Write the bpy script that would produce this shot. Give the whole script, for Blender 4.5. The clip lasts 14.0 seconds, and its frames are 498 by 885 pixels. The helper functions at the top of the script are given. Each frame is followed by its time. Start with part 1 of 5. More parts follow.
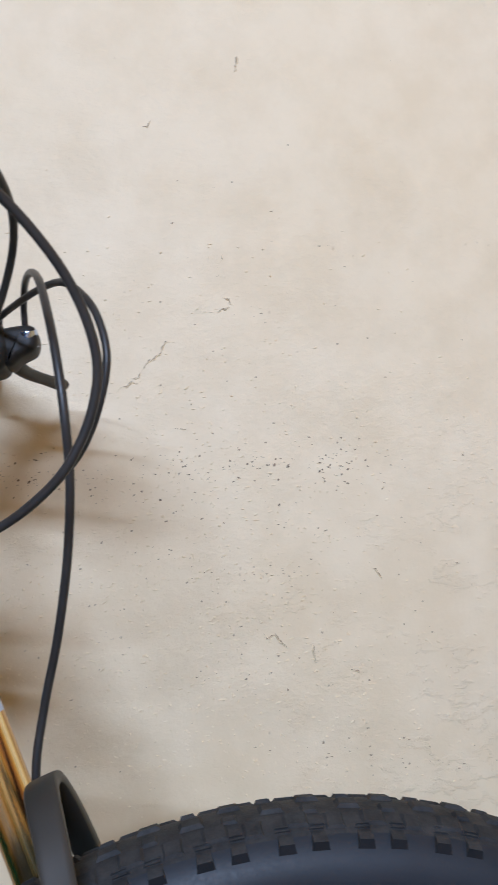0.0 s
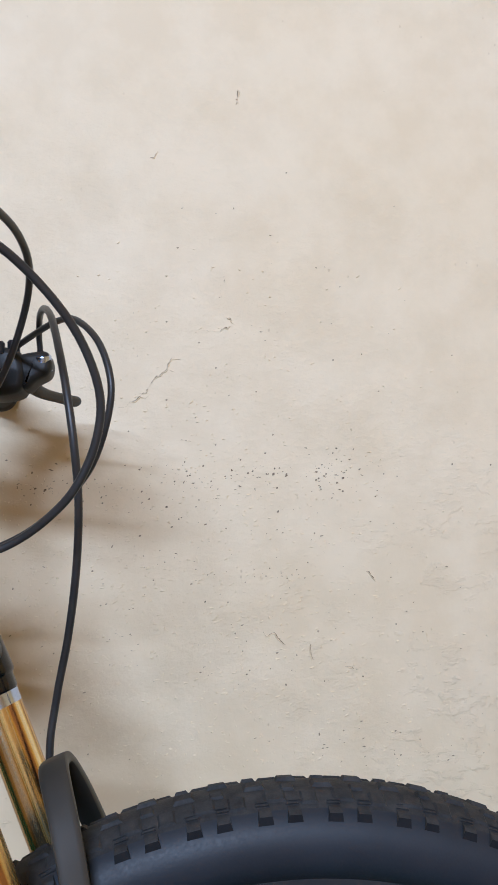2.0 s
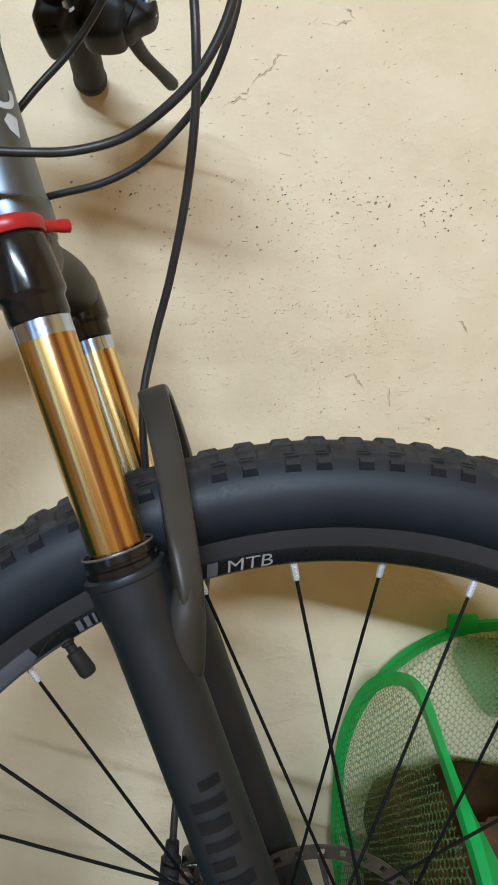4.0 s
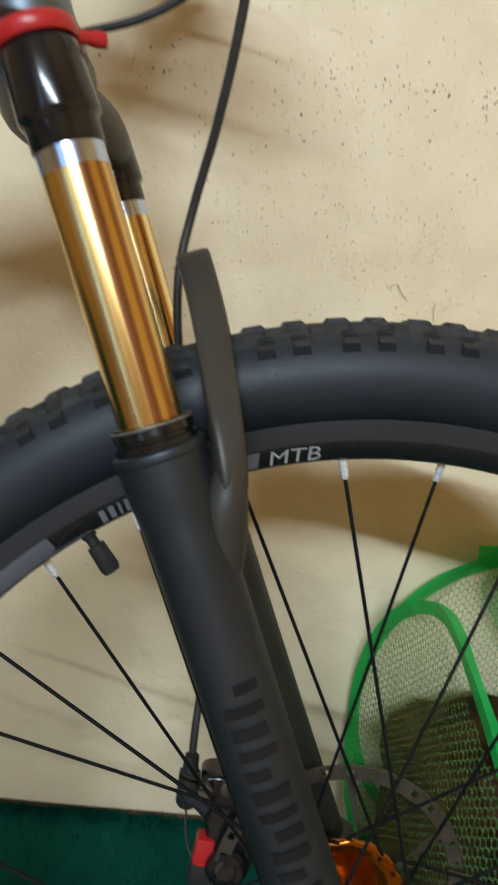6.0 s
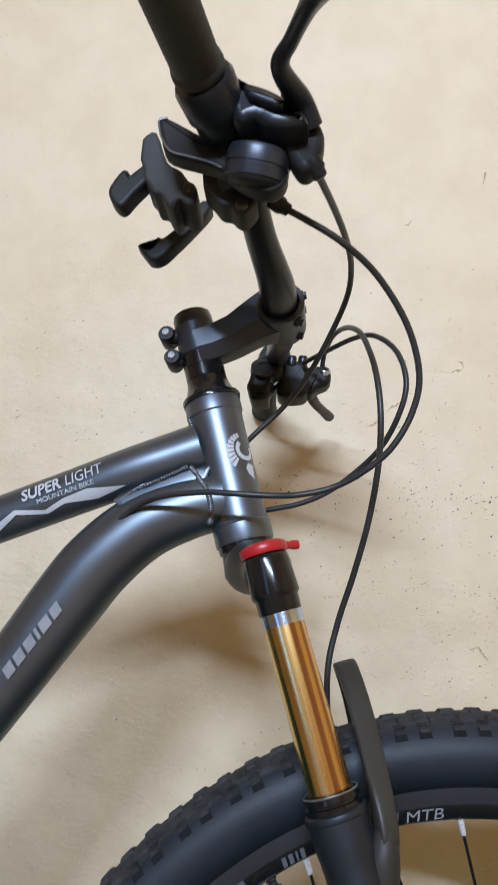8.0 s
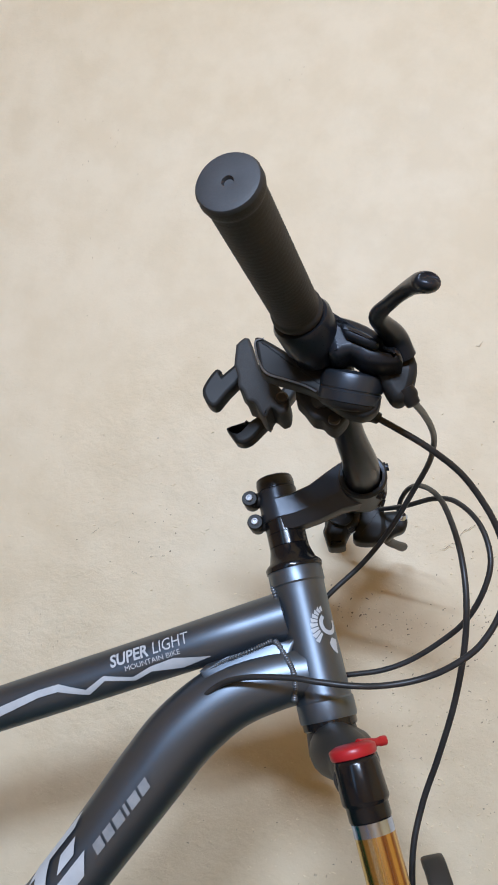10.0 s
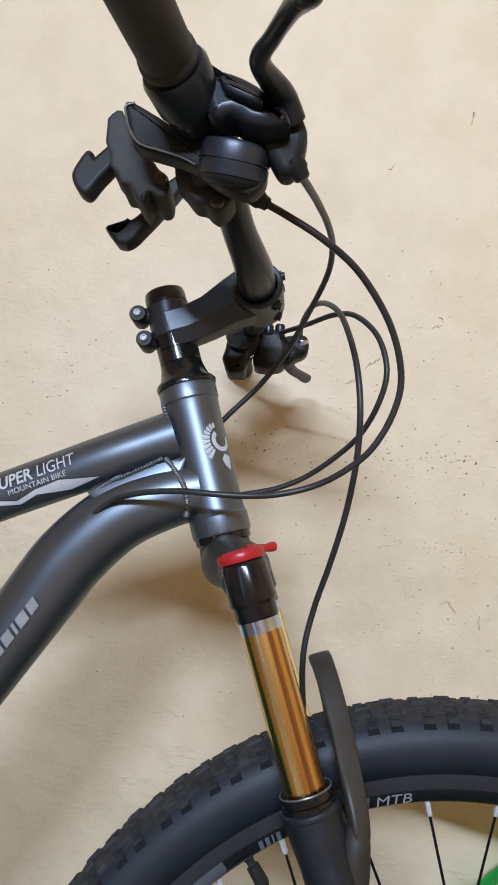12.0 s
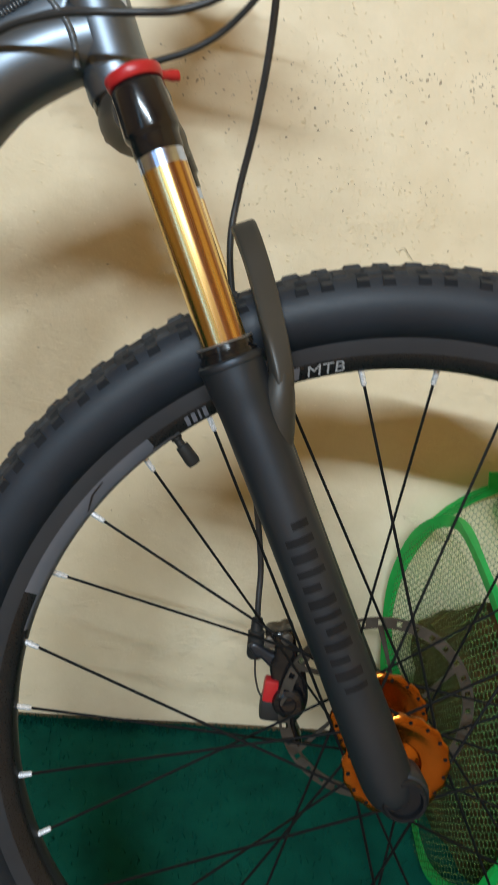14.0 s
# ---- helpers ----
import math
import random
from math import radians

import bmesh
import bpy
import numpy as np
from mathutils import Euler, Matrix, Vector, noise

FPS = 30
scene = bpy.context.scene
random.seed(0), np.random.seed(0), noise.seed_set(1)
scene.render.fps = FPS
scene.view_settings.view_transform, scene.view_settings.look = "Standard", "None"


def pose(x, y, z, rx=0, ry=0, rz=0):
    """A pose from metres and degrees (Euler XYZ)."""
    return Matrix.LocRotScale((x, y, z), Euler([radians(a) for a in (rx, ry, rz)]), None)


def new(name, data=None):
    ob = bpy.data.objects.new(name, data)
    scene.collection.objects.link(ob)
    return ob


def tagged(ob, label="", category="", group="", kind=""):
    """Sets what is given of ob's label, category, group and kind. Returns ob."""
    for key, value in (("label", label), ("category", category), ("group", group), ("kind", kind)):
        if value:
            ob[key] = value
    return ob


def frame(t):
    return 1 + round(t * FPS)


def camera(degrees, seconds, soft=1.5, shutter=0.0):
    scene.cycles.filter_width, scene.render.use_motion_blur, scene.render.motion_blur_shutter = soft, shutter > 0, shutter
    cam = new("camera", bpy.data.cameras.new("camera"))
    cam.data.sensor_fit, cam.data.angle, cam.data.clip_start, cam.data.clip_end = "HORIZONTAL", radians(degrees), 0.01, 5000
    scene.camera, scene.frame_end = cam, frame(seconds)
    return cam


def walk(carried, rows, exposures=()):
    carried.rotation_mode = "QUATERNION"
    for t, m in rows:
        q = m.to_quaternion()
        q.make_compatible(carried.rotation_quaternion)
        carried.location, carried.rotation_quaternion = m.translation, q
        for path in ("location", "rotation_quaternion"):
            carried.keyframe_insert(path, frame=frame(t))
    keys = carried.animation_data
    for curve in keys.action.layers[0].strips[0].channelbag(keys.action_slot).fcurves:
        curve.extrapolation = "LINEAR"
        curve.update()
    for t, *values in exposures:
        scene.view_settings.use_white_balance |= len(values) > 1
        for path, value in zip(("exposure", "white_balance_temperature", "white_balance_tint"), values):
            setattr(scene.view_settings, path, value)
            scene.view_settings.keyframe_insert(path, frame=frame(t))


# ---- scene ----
cam = camera(39.09, 14.0, shutter=0.5)
# seconds, eye (metres), yaw, pitch and roll in degrees
ROWS = [
    (0.0, -0.0690, -0.3149, 0.8571, -7.60, 1.99, -1.10),
    (0.5, -0.0760, -0.3105, 0.8526, -4.75, 2.73, -0.42),
    (1.0, -0.0685, -0.3255, 0.8624, -4.10, 3.22, -2.55),
    (1.5, -0.0753, -0.3203, 0.8645, -5.51, 1.76, -0.58),
    (2.0, -0.0572, -0.3667, 0.8701, -6.22, 1.78, -1.07),
    (2.5, -0.0572, -0.3556, 0.8294, -5.20, -1.02, -4.69),
    (3.0, -0.0605, -0.3427, 0.8024, -5.87, -5.95, -1.81),
    (3.5, -0.0897, -0.3384, 0.7622, -4.49, -11.96, 3.91),
    (3.7, -0.0895, -0.3411, 0.7618, -3.23, -11.77, 3.93),
    (5.8, -0.0948, -0.2976, 0.7205, -1.87, -18.40, 7.47),
    (6.0, -0.1023, -0.3032, 0.7172, -2.10, -16.77, 7.00),
    (6.5, -0.1435, -0.3739, 0.7461, 2.37, -10.37, 8.53),
    (7.0, -0.1594, -0.4346, 0.7801, 5.87, -2.81, 6.04),
    (7.2, -0.1593, -0.4546, 0.7835, 6.32, -0.10, 6.17),
    (9.3, -0.1574, -0.4941, 0.8195, 4.63, 10.87, 5.34),
    (9.5, -0.1720, -0.4925, 0.8434, 7.71, 10.12, 5.96),
    (10.0, -0.1949, -0.5199, 0.8989, 10.44, 9.39, 7.10),
    (10.5, -0.1988, -0.5048, 0.8899, 9.67, 4.94, 6.87),
    (11.0, -0.1914, -0.4974, 0.8819, 6.26, 3.48, 6.90),
    (11.5, -0.1820, -0.4820, 0.8634, 3.90, 1.16, 6.51),
    (12.0, -0.1687, -0.4772, 0.8572, 3.04, -0.19, 5.85),
    (12.5, -0.1593, -0.4767, 0.8441, 2.42, -1.45, 5.22),
    (13.0, -0.1331, -0.4672, 0.7814, -0.30, -7.22, 4.79),
    (13.5, -0.1229, -0.4490, 0.7312, 0.51, -13.35, 4.92),
    (14.0, -0.1142, -0.4362, 0.7080, 0.15, -17.86, 3.27),
]
EXPOSURES = [
    (0.0, 0.05, 5250, 13), (2.0, 0.05, 5250, 13), (3.0, 0.15, 5220, 10), (3.6, 0.15, 5600, 6), (5.8, 0.1, 6050, 1), (6.2, 0.1, 6050, 3),
    (7.0, 0.15, 5600, 10), (9.5, 0.02, 5400, 10.5), (10.5, 0.03, 5400, 11), (12.0, 0.1, 5550, 11), (13.0, 0.15, 5750, 5), (13.5, 0.15, 5800, 3), (14.0, 0.2, 6100, 2),
]
walk(cam, [(t, pose(x, y, z, 90 + pitch, 0, yaw) @ pose(0, 0, 0, 0, 0, roll)) for t, x, y, z, yaw, pitch, roll in ROWS], EXPOSURES)

# ---- light ----
world = bpy.data.worlds.new("world")
scene.world = world
world.use_nodes = True
world.node_tree.nodes["Background"].inputs[0].default_value = (0.5, 0.5, 0.52, 1)
world.node_tree.nodes["Background"].inputs[1].default_value = 0.025

WALL_Y = 0.4161
LAMP_POWER = 69.0
tube_lamp = bpy.data.lights.new("tube_lamp", "AREA")
tube_lamp.shape, tube_lamp.size, tube_lamp.size_y = "RECTANGLE", 1.05, 0.04
tube_lamp.energy, tube_lamp.color = LAMP_POWER, (0.776, 0.852, 0.946)
lamp = new("tube_lamp", tube_lamp)
lamp.matrix_world = pose(-0.31, -2.2, 1.85, 62, 0, -20)
# daylight in the opening behind the camera
day = bpy.data.lights.new("daylight_opening", "AREA")
day.shape, day.size, day.size_y = "RECTANGLE", 0.52, 1.9
day.energy, day.color = 5.0, (0.5, 0.74, 1.0)
new("daylight_opening", day).matrix_world = pose(-1.675, -2.80, 1.2, 90, 0, 0)

# ---- materials ----


def nodes_of(name):
    m = bpy.data.materials.new(name)
    m.use_nodes = True
    nt = m.node_tree
    return m, nt, nt.nodes["Principled BSDF"]


def add(nt, kind, **inputs):
    n = nt.nodes.new(kind)
    for key, value in inputs.items():
        n.inputs[key.replace("_", " ")].default_value = value
    return n


def coords(nt, stretch=(1, 1, 1)):
    c = nt.nodes.new("ShaderNodeTexCoord")
    mp = nt.nodes.new("ShaderNodeMapping")
    mp.inputs["Scale"].default_value = stretch
    nt.links.new(c.outputs["Object"], mp.inputs["Vector"])
    return mp.outputs["Vector"]


def noise_tex(nt, vec, scale, detail=4.0, rough=0.55):
    n = add(nt, "ShaderNodeTexNoise", Scale=scale, Detail=detail, Roughness=rough)
    nt.links.new(vec, n.inputs["Vector"])
    return n.outputs["Fac"]


def ramp(nt, fac, stops):
    r = nt.nodes.new("ShaderNodeValToRGB")
    while len(r.color_ramp.elements) < len(stops):
        r.color_ramp.elements.new(0.5)
    for e, (at, colour) in zip(r.color_ramp.elements, stops):
        e.position, e.color = at, (*colour, 1) if len(colour) == 3 else colour
    nt.links.new(fac, r.inputs["Fac"])
    return r.outputs["Color"]


def grey(v):
    return (v, v, v)


def surface(name, low, high, rough=(0.4, 0.5), metal=0.0, scale=40.0, fine=400.0, bump=0.1, depth=0.0005, stretch=(1, 1, 1), coat=0.0, sheen=0.0, spec=0.5):
    """Colour between two tones at a large scale, roughness and relief at a fine one."""
    m, nt, p = nodes_of(name)
    v = coords(nt, stretch)
    big, small = noise_tex(nt, v, scale, 5.0), noise_tex(nt, v, fine, 3.0)
    nt.links.new(ramp(nt, big, [(0.3, low), (0.7, high)]), p.inputs["Base Color"])
    nt.links.new(ramp(nt, small, [(0.3, grey(rough[0])), (0.7, grey(rough[1]))]), p.inputs["Roughness"])
    p.inputs["Metallic"].default_value = metal
    p.inputs["Coat Weight"].default_value = coat
    p.inputs["Sheen Weight"].default_value = sheen
    p.inputs["Specular IOR Level"].default_value = spec
    if bump:
        b = add(nt, "ShaderNodeBump", Strength=bump, Distance=depth)
        nt.links.new(small, b.inputs["Height"])
        nt.links.new(b.outputs["Normal"], p.inputs["Normal"])
    return m


def wall_paint(name):
    m, nt, p = nodes_of(name)
    v = coords(nt)
    wide = noise_tex(nt, v, 2.3, 5.0, 0.6)
    mid = noise_tex(nt, v, 16.0, 6.0, 0.62)
    tone = ramp(nt, wide, [(0.3, (0.80, 0.665, 0.45)), (0.72, (0.85, 0.73, 0.53))])
    patch = ramp(nt, mid, [(0.38, (0.90, 0.875, 0.83)), (0.62, (1, 1, 1))])
    mix = add(nt, "ShaderNodeMix")
    mix.data_type, mix.blend_type = "RGBA", "MULTIPLY"
    mix.inputs["Factor"].default_value = 0.6
    nt.links.new(tone, mix.inputs[6])
    nt.links.new(patch, mix.inputs[7])
    # small pits in loose clusters, their shade mixed in as brown
    pit = add(nt, "ShaderNodeTexVoronoi", Scale=95.0)
    nt.links.new(coords(nt, (1, 1, 0.62)), pit.inputs["Vector"])
    hole = ramp(nt, pit.outputs["Distance"], [(0.06, grey(1)), (0.13, grey(0))])
    where = ramp(nt, noise_tex(nt, v, 7.0, 3.0, 0.7), [(0.58, grey(0)), (0.68, grey(1))])
    pits = nt.nodes.new("ShaderNodeMath")
    pits.operation = "MULTIPLY"
    nt.links.new(hole, pits.inputs[0])
    nt.links.new(where, pits.inputs[1])
    pit_shade = add(nt, "ShaderNodeMix")
    pit_shade.data_type = "RGBA"
    pit_shade.inputs[7].default_value = (0.42, 0.31, 0.2, 1)
    half = nt.nodes.new("ShaderNodeMath")
    half.operation = "MULTIPLY"
    half.inputs[1].default_value = 0.4
    nt.links.new(pits.outputs[0], half.inputs[0])
    nt.links.new(half.outputs[0], pit_shade.inputs["Factor"])
    nt.links.new(mix.outputs[2], pit_shade.inputs[6])
    nt.links.new(pit_shade.outputs[2], p.inputs["Base Color"])
    p.inputs["Roughness"].default_value = 0.62
    # trowelled relief: broad strokes, then grain, then the pits
    broad = add(nt, "ShaderNodeBump", Strength=0.55, Distance=0.005)
    relief = nt.nodes.new("ShaderNodeMath")
    relief.operation = "MULTIPLY"
    nt.links.new(noise_tex(nt, coords(nt, (0.8, 1, 1)), 52.0, 9.0, 0.66), relief.inputs[0])
    nt.links.new(ramp(nt, noise_tex(nt, v, 4.2, 3.0, 0.6), [(0.42, grey(0.12)), (0.66, grey(1.0))]), relief.inputs[1])
    nt.links.new(relief.outputs[0], broad.inputs["Height"])
    flake = add(nt, "ShaderNodeBump", Strength=0.5, Distance=0.0011)
    step = ramp(nt, noise_tex(nt, coords(nt, (0.75, 1, 1.3)), 30.0, 8.0, 0.68), [(0.54, grey(0)), (0.60, grey(1))])
    scaly = nt.nodes.new("ShaderNodeMath")
    scaly.operation = "MULTIPLY"
    nt.links.new(step, scaly.inputs[0])
    nt.links.new(ramp(nt, noise_tex(nt, v, 5.5, 3.0, 0.65), [(0.42, grey(0.0)), (0.60, grey(1.0))]), scaly.inputs[1])
    # the coat is rougher low on the wall
    apart = nt.nodes.new("ShaderNodeSeparateXYZ")
    nt.links.new(v, apart.inputs[0])
    low = add(nt, "ShaderNodeMapRange")
    for n, value in enumerate((0.96, 0.74, 0.12, 1.0)):
        low.inputs[n + 1].default_value = value
    nt.links.new(apart.outputs["Z"], low.inputs[0])
    lower = nt.nodes.new("ShaderNodeMath")
    lower.operation = "MULTIPLY"
    nt.links.new(scaly.outputs[0], lower.inputs[0])
    nt.links.new(low.outputs[0], lower.inputs[1])
    nt.links.new(lower.outputs[0], flake.inputs["Height"])
    nt.links.new(broad.outputs["Normal"], flake.inputs["Normal"])
    grain = add(nt, "ShaderNodeBump", Strength=0.16, Distance=0.001)
    nt.links.new(noise_tex(nt, v, 320.0, 4.0), grain.inputs["Height"])
    nt.links.new(flake.outputs["Normal"], grain.inputs["Normal"])
    dent = add(nt, "ShaderNodeBump", Strength=0.5, Distance=0.0015)
    dent.invert = True
    nt.links.new(pits.outputs[0], dent.inputs["Height"])
    nt.links.new(grain.outputs["Normal"], dent.inputs["Normal"])
    nt.links.new(dent.outputs["Normal"], p.inputs["Normal"])
    return m


def net_fabric(name, colour, clear, glow):
    """Thin woven fabric: part of the light goes straight through, part is scattered through."""
    m, nt, p = nodes_of(name)
    v = coords(nt)
    p.inputs["Roughness"].default_value = 0.45
    tone = ramp(nt, noise_tex(nt, v, 30.0), [(0.3, tuple(c * 0.75 for c in colour)), (0.7, colour)])
    nt.links.new(tone, p.inputs["Base Color"])
    through_light = nt.nodes.new("ShaderNodeBsdfTranslucent")
    nt.links.new(tone, through_light.inputs["Color"])
    a = add(nt, "ShaderNodeMixShader", Fac=glow)
    nt.links.new(p.outputs[0], a.inputs[1])
    nt.links.new(through_light.outputs[0], a.inputs[2])
    b = add(nt, "ShaderNodeMixShader", Fac=clear)
    nt.links.new(a.outputs[0], b.inputs[1])
    nt.links.new(nt.nodes.new("ShaderNodeBsdfTransparent").outputs[0], b.inputs[2])
    nt.links.new(b.outputs[0], nt.nodes["Material Output"].inputs["Surface"])
    return m


def reflection_streaked_gold(name):
    """Gold anodising on a polished tube; copper and pale streaks drawn along it stand for reflections."""
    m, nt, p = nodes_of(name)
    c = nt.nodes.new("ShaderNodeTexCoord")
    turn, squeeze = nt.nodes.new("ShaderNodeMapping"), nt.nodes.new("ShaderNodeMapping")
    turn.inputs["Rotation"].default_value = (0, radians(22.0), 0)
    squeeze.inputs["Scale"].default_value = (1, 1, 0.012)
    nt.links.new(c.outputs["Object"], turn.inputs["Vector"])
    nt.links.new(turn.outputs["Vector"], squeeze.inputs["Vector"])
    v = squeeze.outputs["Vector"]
    # reflected bands painted into the base colour as lengthwise streaks
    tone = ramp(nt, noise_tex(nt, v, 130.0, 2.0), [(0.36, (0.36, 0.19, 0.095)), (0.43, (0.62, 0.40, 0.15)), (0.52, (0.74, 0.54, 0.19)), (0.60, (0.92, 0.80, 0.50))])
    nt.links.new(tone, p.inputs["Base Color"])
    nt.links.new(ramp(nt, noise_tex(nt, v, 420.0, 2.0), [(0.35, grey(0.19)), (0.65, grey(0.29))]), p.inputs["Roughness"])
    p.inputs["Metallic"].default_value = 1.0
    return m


M_WALL = wall_paint("cream_distemper")
# unseen room walls: tones picked for the warm light they throw back
M_ROOM = surface("warm_bounce_room_paint", (0.78, 0.53, 0.19), (0.84, 0.58, 0.22), (0.6, 0.75), scale=3, fine=200, bump=0.3, depth=0.001)
M_WEST = surface("west_bounce_paint", (0.52, 0.33, 0.135), (0.60, 0.385, 0.16), (0.6, 0.75), scale=3, fine=200, bump=0.3, depth=0.001)
M_PLASTER = surface("bare_plaster_and_pit_shade", (0.17, 0.125, 0.08), (0.48, 0.38, 0.26), (0.7, 0.9), scale=200, fine=900, bump=0.3)
# ceiling and bare floor, out of view, toned for the same bounce
M_CEIL = surface("warm_bounce_ceiling_paint", (0.79, 0.56, 0.24), (0.84, 0.60, 0.27), (0.7, 0.8), scale=3, fine=200)
M_FLOOR = surface("brown_cement_floor", (0.27, 0.17, 0.085), (0.35, 0.225, 0.115), (0.5, 0.7), scale=6, fine=160)
M_TURF = surface("dark_green_carpet", (0.0026, 0.046, 0.034), (0.0072, 0.090, 0.064), (0.9, 0.98), scale=14, fine=900, bump=0.8, depth=0.002, spec=0.1)
M_FRAME = surface("satin_gunmetal_paint", (0.130, 0.150, 0.176), (0.148, 0.170, 0.198), (0.35, 0.41), metal=0.86, scale=12, fine=1500, bump=0.04, depth=0.0002, spec=0.7)
M_BLACK = surface("black_anodised_alloy", (0.020, 0.0225, 0.0290), (0.028, 0.0310, 0.0390), (0.27, 0.34), metal=0.4, scale=30, fine=900, bump=0.05, depth=0.0002)
M_STEM = surface("satin_black_alloy", (0.040, 0.046, 0.056), (0.052, 0.058, 0.070), (0.32, 0.40), metal=0.55, scale=30, fine=900, bump=0.05, depth=0.0002)
M_GLOSS = surface("gloss_black_paint", (0.006, 0.006, 0.007), (0.009, 0.009, 0.010), (0.15, 0.20), scale=30, fine=600, bump=0.0, spec=0.5)
M_PLASTIC = surface("black_moulded_plastic", (0.018, 0.0178, 0.0175), (0.024, 0.0237, 0.0232), (0.40, 0.5), scale=60, fine=1500, bump=0.1, depth=0.0003, spec=0.22)
M_LOWER = surface("satin_black_fork_paint", (0.036, 0.042, 0.052), (0.048, 0.055, 0.066), (0.44, 0.50), metal=0.75, scale=18, fine=1600, bump=0.06, depth=0.0002, spec=0.5)
# arch shares the legs' paint; its brown is reflected light put into colour
M_ARCH = surface("satin_fork_metal_brown_reflection", (0.028, 0.026, 0.022), (0.038, 0.035, 0.030), (0.42, 0.50), metal=0.1, scale=18, fine=1400, bump=0.06, depth=0.0002)
M_DECAL_DARK = surface("gloss_black_transfer", (0.010, 0.011, 0.0135), (0.014, 0.0155, 0.019), (0.36, 0.42), metal=0.3, scale=30, fine=500, bump=0, spec=0.3)
M_GOLD = reflection_streaked_gold("gold_stanchion_painted_reflections")
# bluer than plain silver: reflected daylight is put into the base colour
M_SILVER = surface("silver_alloy_daylight_tint", (0.47, 0.58, 0.86), (0.56, 0.68, 0.95), (0.15, 0.25), metal=1.0, scale=60, fine=800, bump=0.03, depth=0.0002)
M_ZINC = surface("bright_zinc_plate", (0.66, 0.70, 0.76), (0.76, 0.80, 0.86), (0.22, 0.3), metal=0.45, scale=60, fine=800, bump=0.03, depth=0.0002)
M_CLIP = surface("dull_steel_wire", (0.20, 0.21, 0.23), (0.30, 0.31, 0.33), (0.3, 0.4), metal=0.8, scale=60, fine=800, bump=0.03, depth=0.0002)
M_RED = surface("red_anodised_lever", (0.34, 0.010, 0.014), (0.43, 0.016, 0.02), (0.3, 0.4), scale=40, fine=900, bump=0.05, depth=0.0002)
M_RUBBER = surface("grip_rubber", (0.024, 0.0238, 0.0235), (0.032, 0.0316, 0.031), (0.6, 0.75), scale=50, fine=1300, bump=0.25, depth=0.0005)
M_CAP = surface("grey_rubber_end_cap", (0.03, 0.031, 0.033), (0.045, 0.046, 0.05), (0.5, 0.6), scale=60, fine=900, bump=0.15, depth=0.0004)
M_TYRE = surface("tyre_sidewall_rubber", (0.0085, 0.0125, 0.0195), (0.0145, 0.0200, 0.0295), (0.50, 0.60), scale=26, fine=600, bump=0.15, depth=0.0004, spec=0.42)
M_TREAD = surface("dusty_tread_rubber", (0.008, 0.009, 0.011), (0.034, 0.034, 0.035), (0.7, 0.85), scale=95, fine=800, bump=0.3, depth=0.0006)
M_KNOB = surface("dark_knob_rubber", (0.006, 0.007, 0.009), (0.010, 0.011, 0.014), (0.7, 0.8), scale=60, fine=900, bump=0.1, spec=0.2)
M_RIM = surface("black_rim_paint", (0.012, 0.012, 0.013), (0.018, 0.018, 0.02), (0.25, 0.35), metal=0.2, scale=20, fine=900, bump=0.03, depth=0.0002)
M_RIM_EDGE = surface("slate_rim_edge", (0.030, 0.034, 0.042), (0.040, 0.045, 0.054), (0.38, 0.46), metal=0.4, scale=20, fine=900, bump=0.03, depth=0.0002)
M_SPOKE = surface("black_spoke_steel", (0.005, 0.0052, 0.0055), (0.009, 0.0092, 0.0096), (0.5, 0.6), metal=0.0, scale=60, fine=500, bump=0, spec=0.08)
M_ORANGE = surface("orange_anodised_hub", (0.30, 0.095, 0.012), (0.42, 0.13, 0.016), (0.18, 0.24), metal=0.95, scale=14, fine=60, bump=0.0)
M_RIM_BARE = surface("lilac_grey_rim_decal", (0.115, 0.122, 0.148), (0.140, 0.148, 0.176), (0.35, 0.45), metal=0.2, scale=20, fine=900, bump=0.03, depth=0.0002)
# brown that stands for the shade inside pits and crack gaps
M_PIT = surface("pit_and_crack_shade", (0.13, 0.095, 0.062), (0.27, 0.205, 0.14), (0.8, 0.95), scale=300, fine=900, bump=0.2)
M_STEEL = surface("brushed_disc_steel", (0.060, 0.052, 0.043), (0.095, 0.083, 0.070), (0.45, 0.55), metal=0.6, scale=80, fine=900, bump=0.1, depth=0.0002)
M_CABLE = surface("black_cable_sheath", (0.020, 0.0195, 0.020), (0.032, 0.031, 0.031), (0.36, 0.46), scale=60, fine=900, bump=0.04, depth=0.0002, spec=0.45)
M_PRINT = surface("pale_grey_print", (0.46, 0.48, 0.5), (0.56, 0.58, 0.6), (0.35, 0.45), scale=60, fine=900, bump=0.02)
M_RIM_PRINT = surface("dull_grey_print", (0.22, 0.23, 0.24), (0.32, 0.33, 0.34), (0.4, 0.5), scale=60, fine=900, bump=0.02)
M_WELD = surface("painted_weld", (0.150, 0.166, 0.186), (0.185, 0.203, 0.224), (0.28, 0.36), metal=0.6, scale=200, fine=1200, bump=0.1, depth=0.0003)
M_NET = net_fabric("green_net", (0.27, 0.55, 0.19), 0.55, 0.45)
M_BIND = net_fabric("bright_green_binding", (0.06, 0.74, 0.17), 0.22, 0.5)
M_SHEER = net_fabric("sheer_green_fabric", (0.10, 0.5, 0.15), 0.70, 0.5)
M_FLAP = net_fabric("gathered_green_net", (0.07, 0.42, 0.12), 0.55, 0.45)
M_FOLD = net_fabric("doubled_green_fabric", (0.045, 0.55, 0.12), 0.12, 0.4)
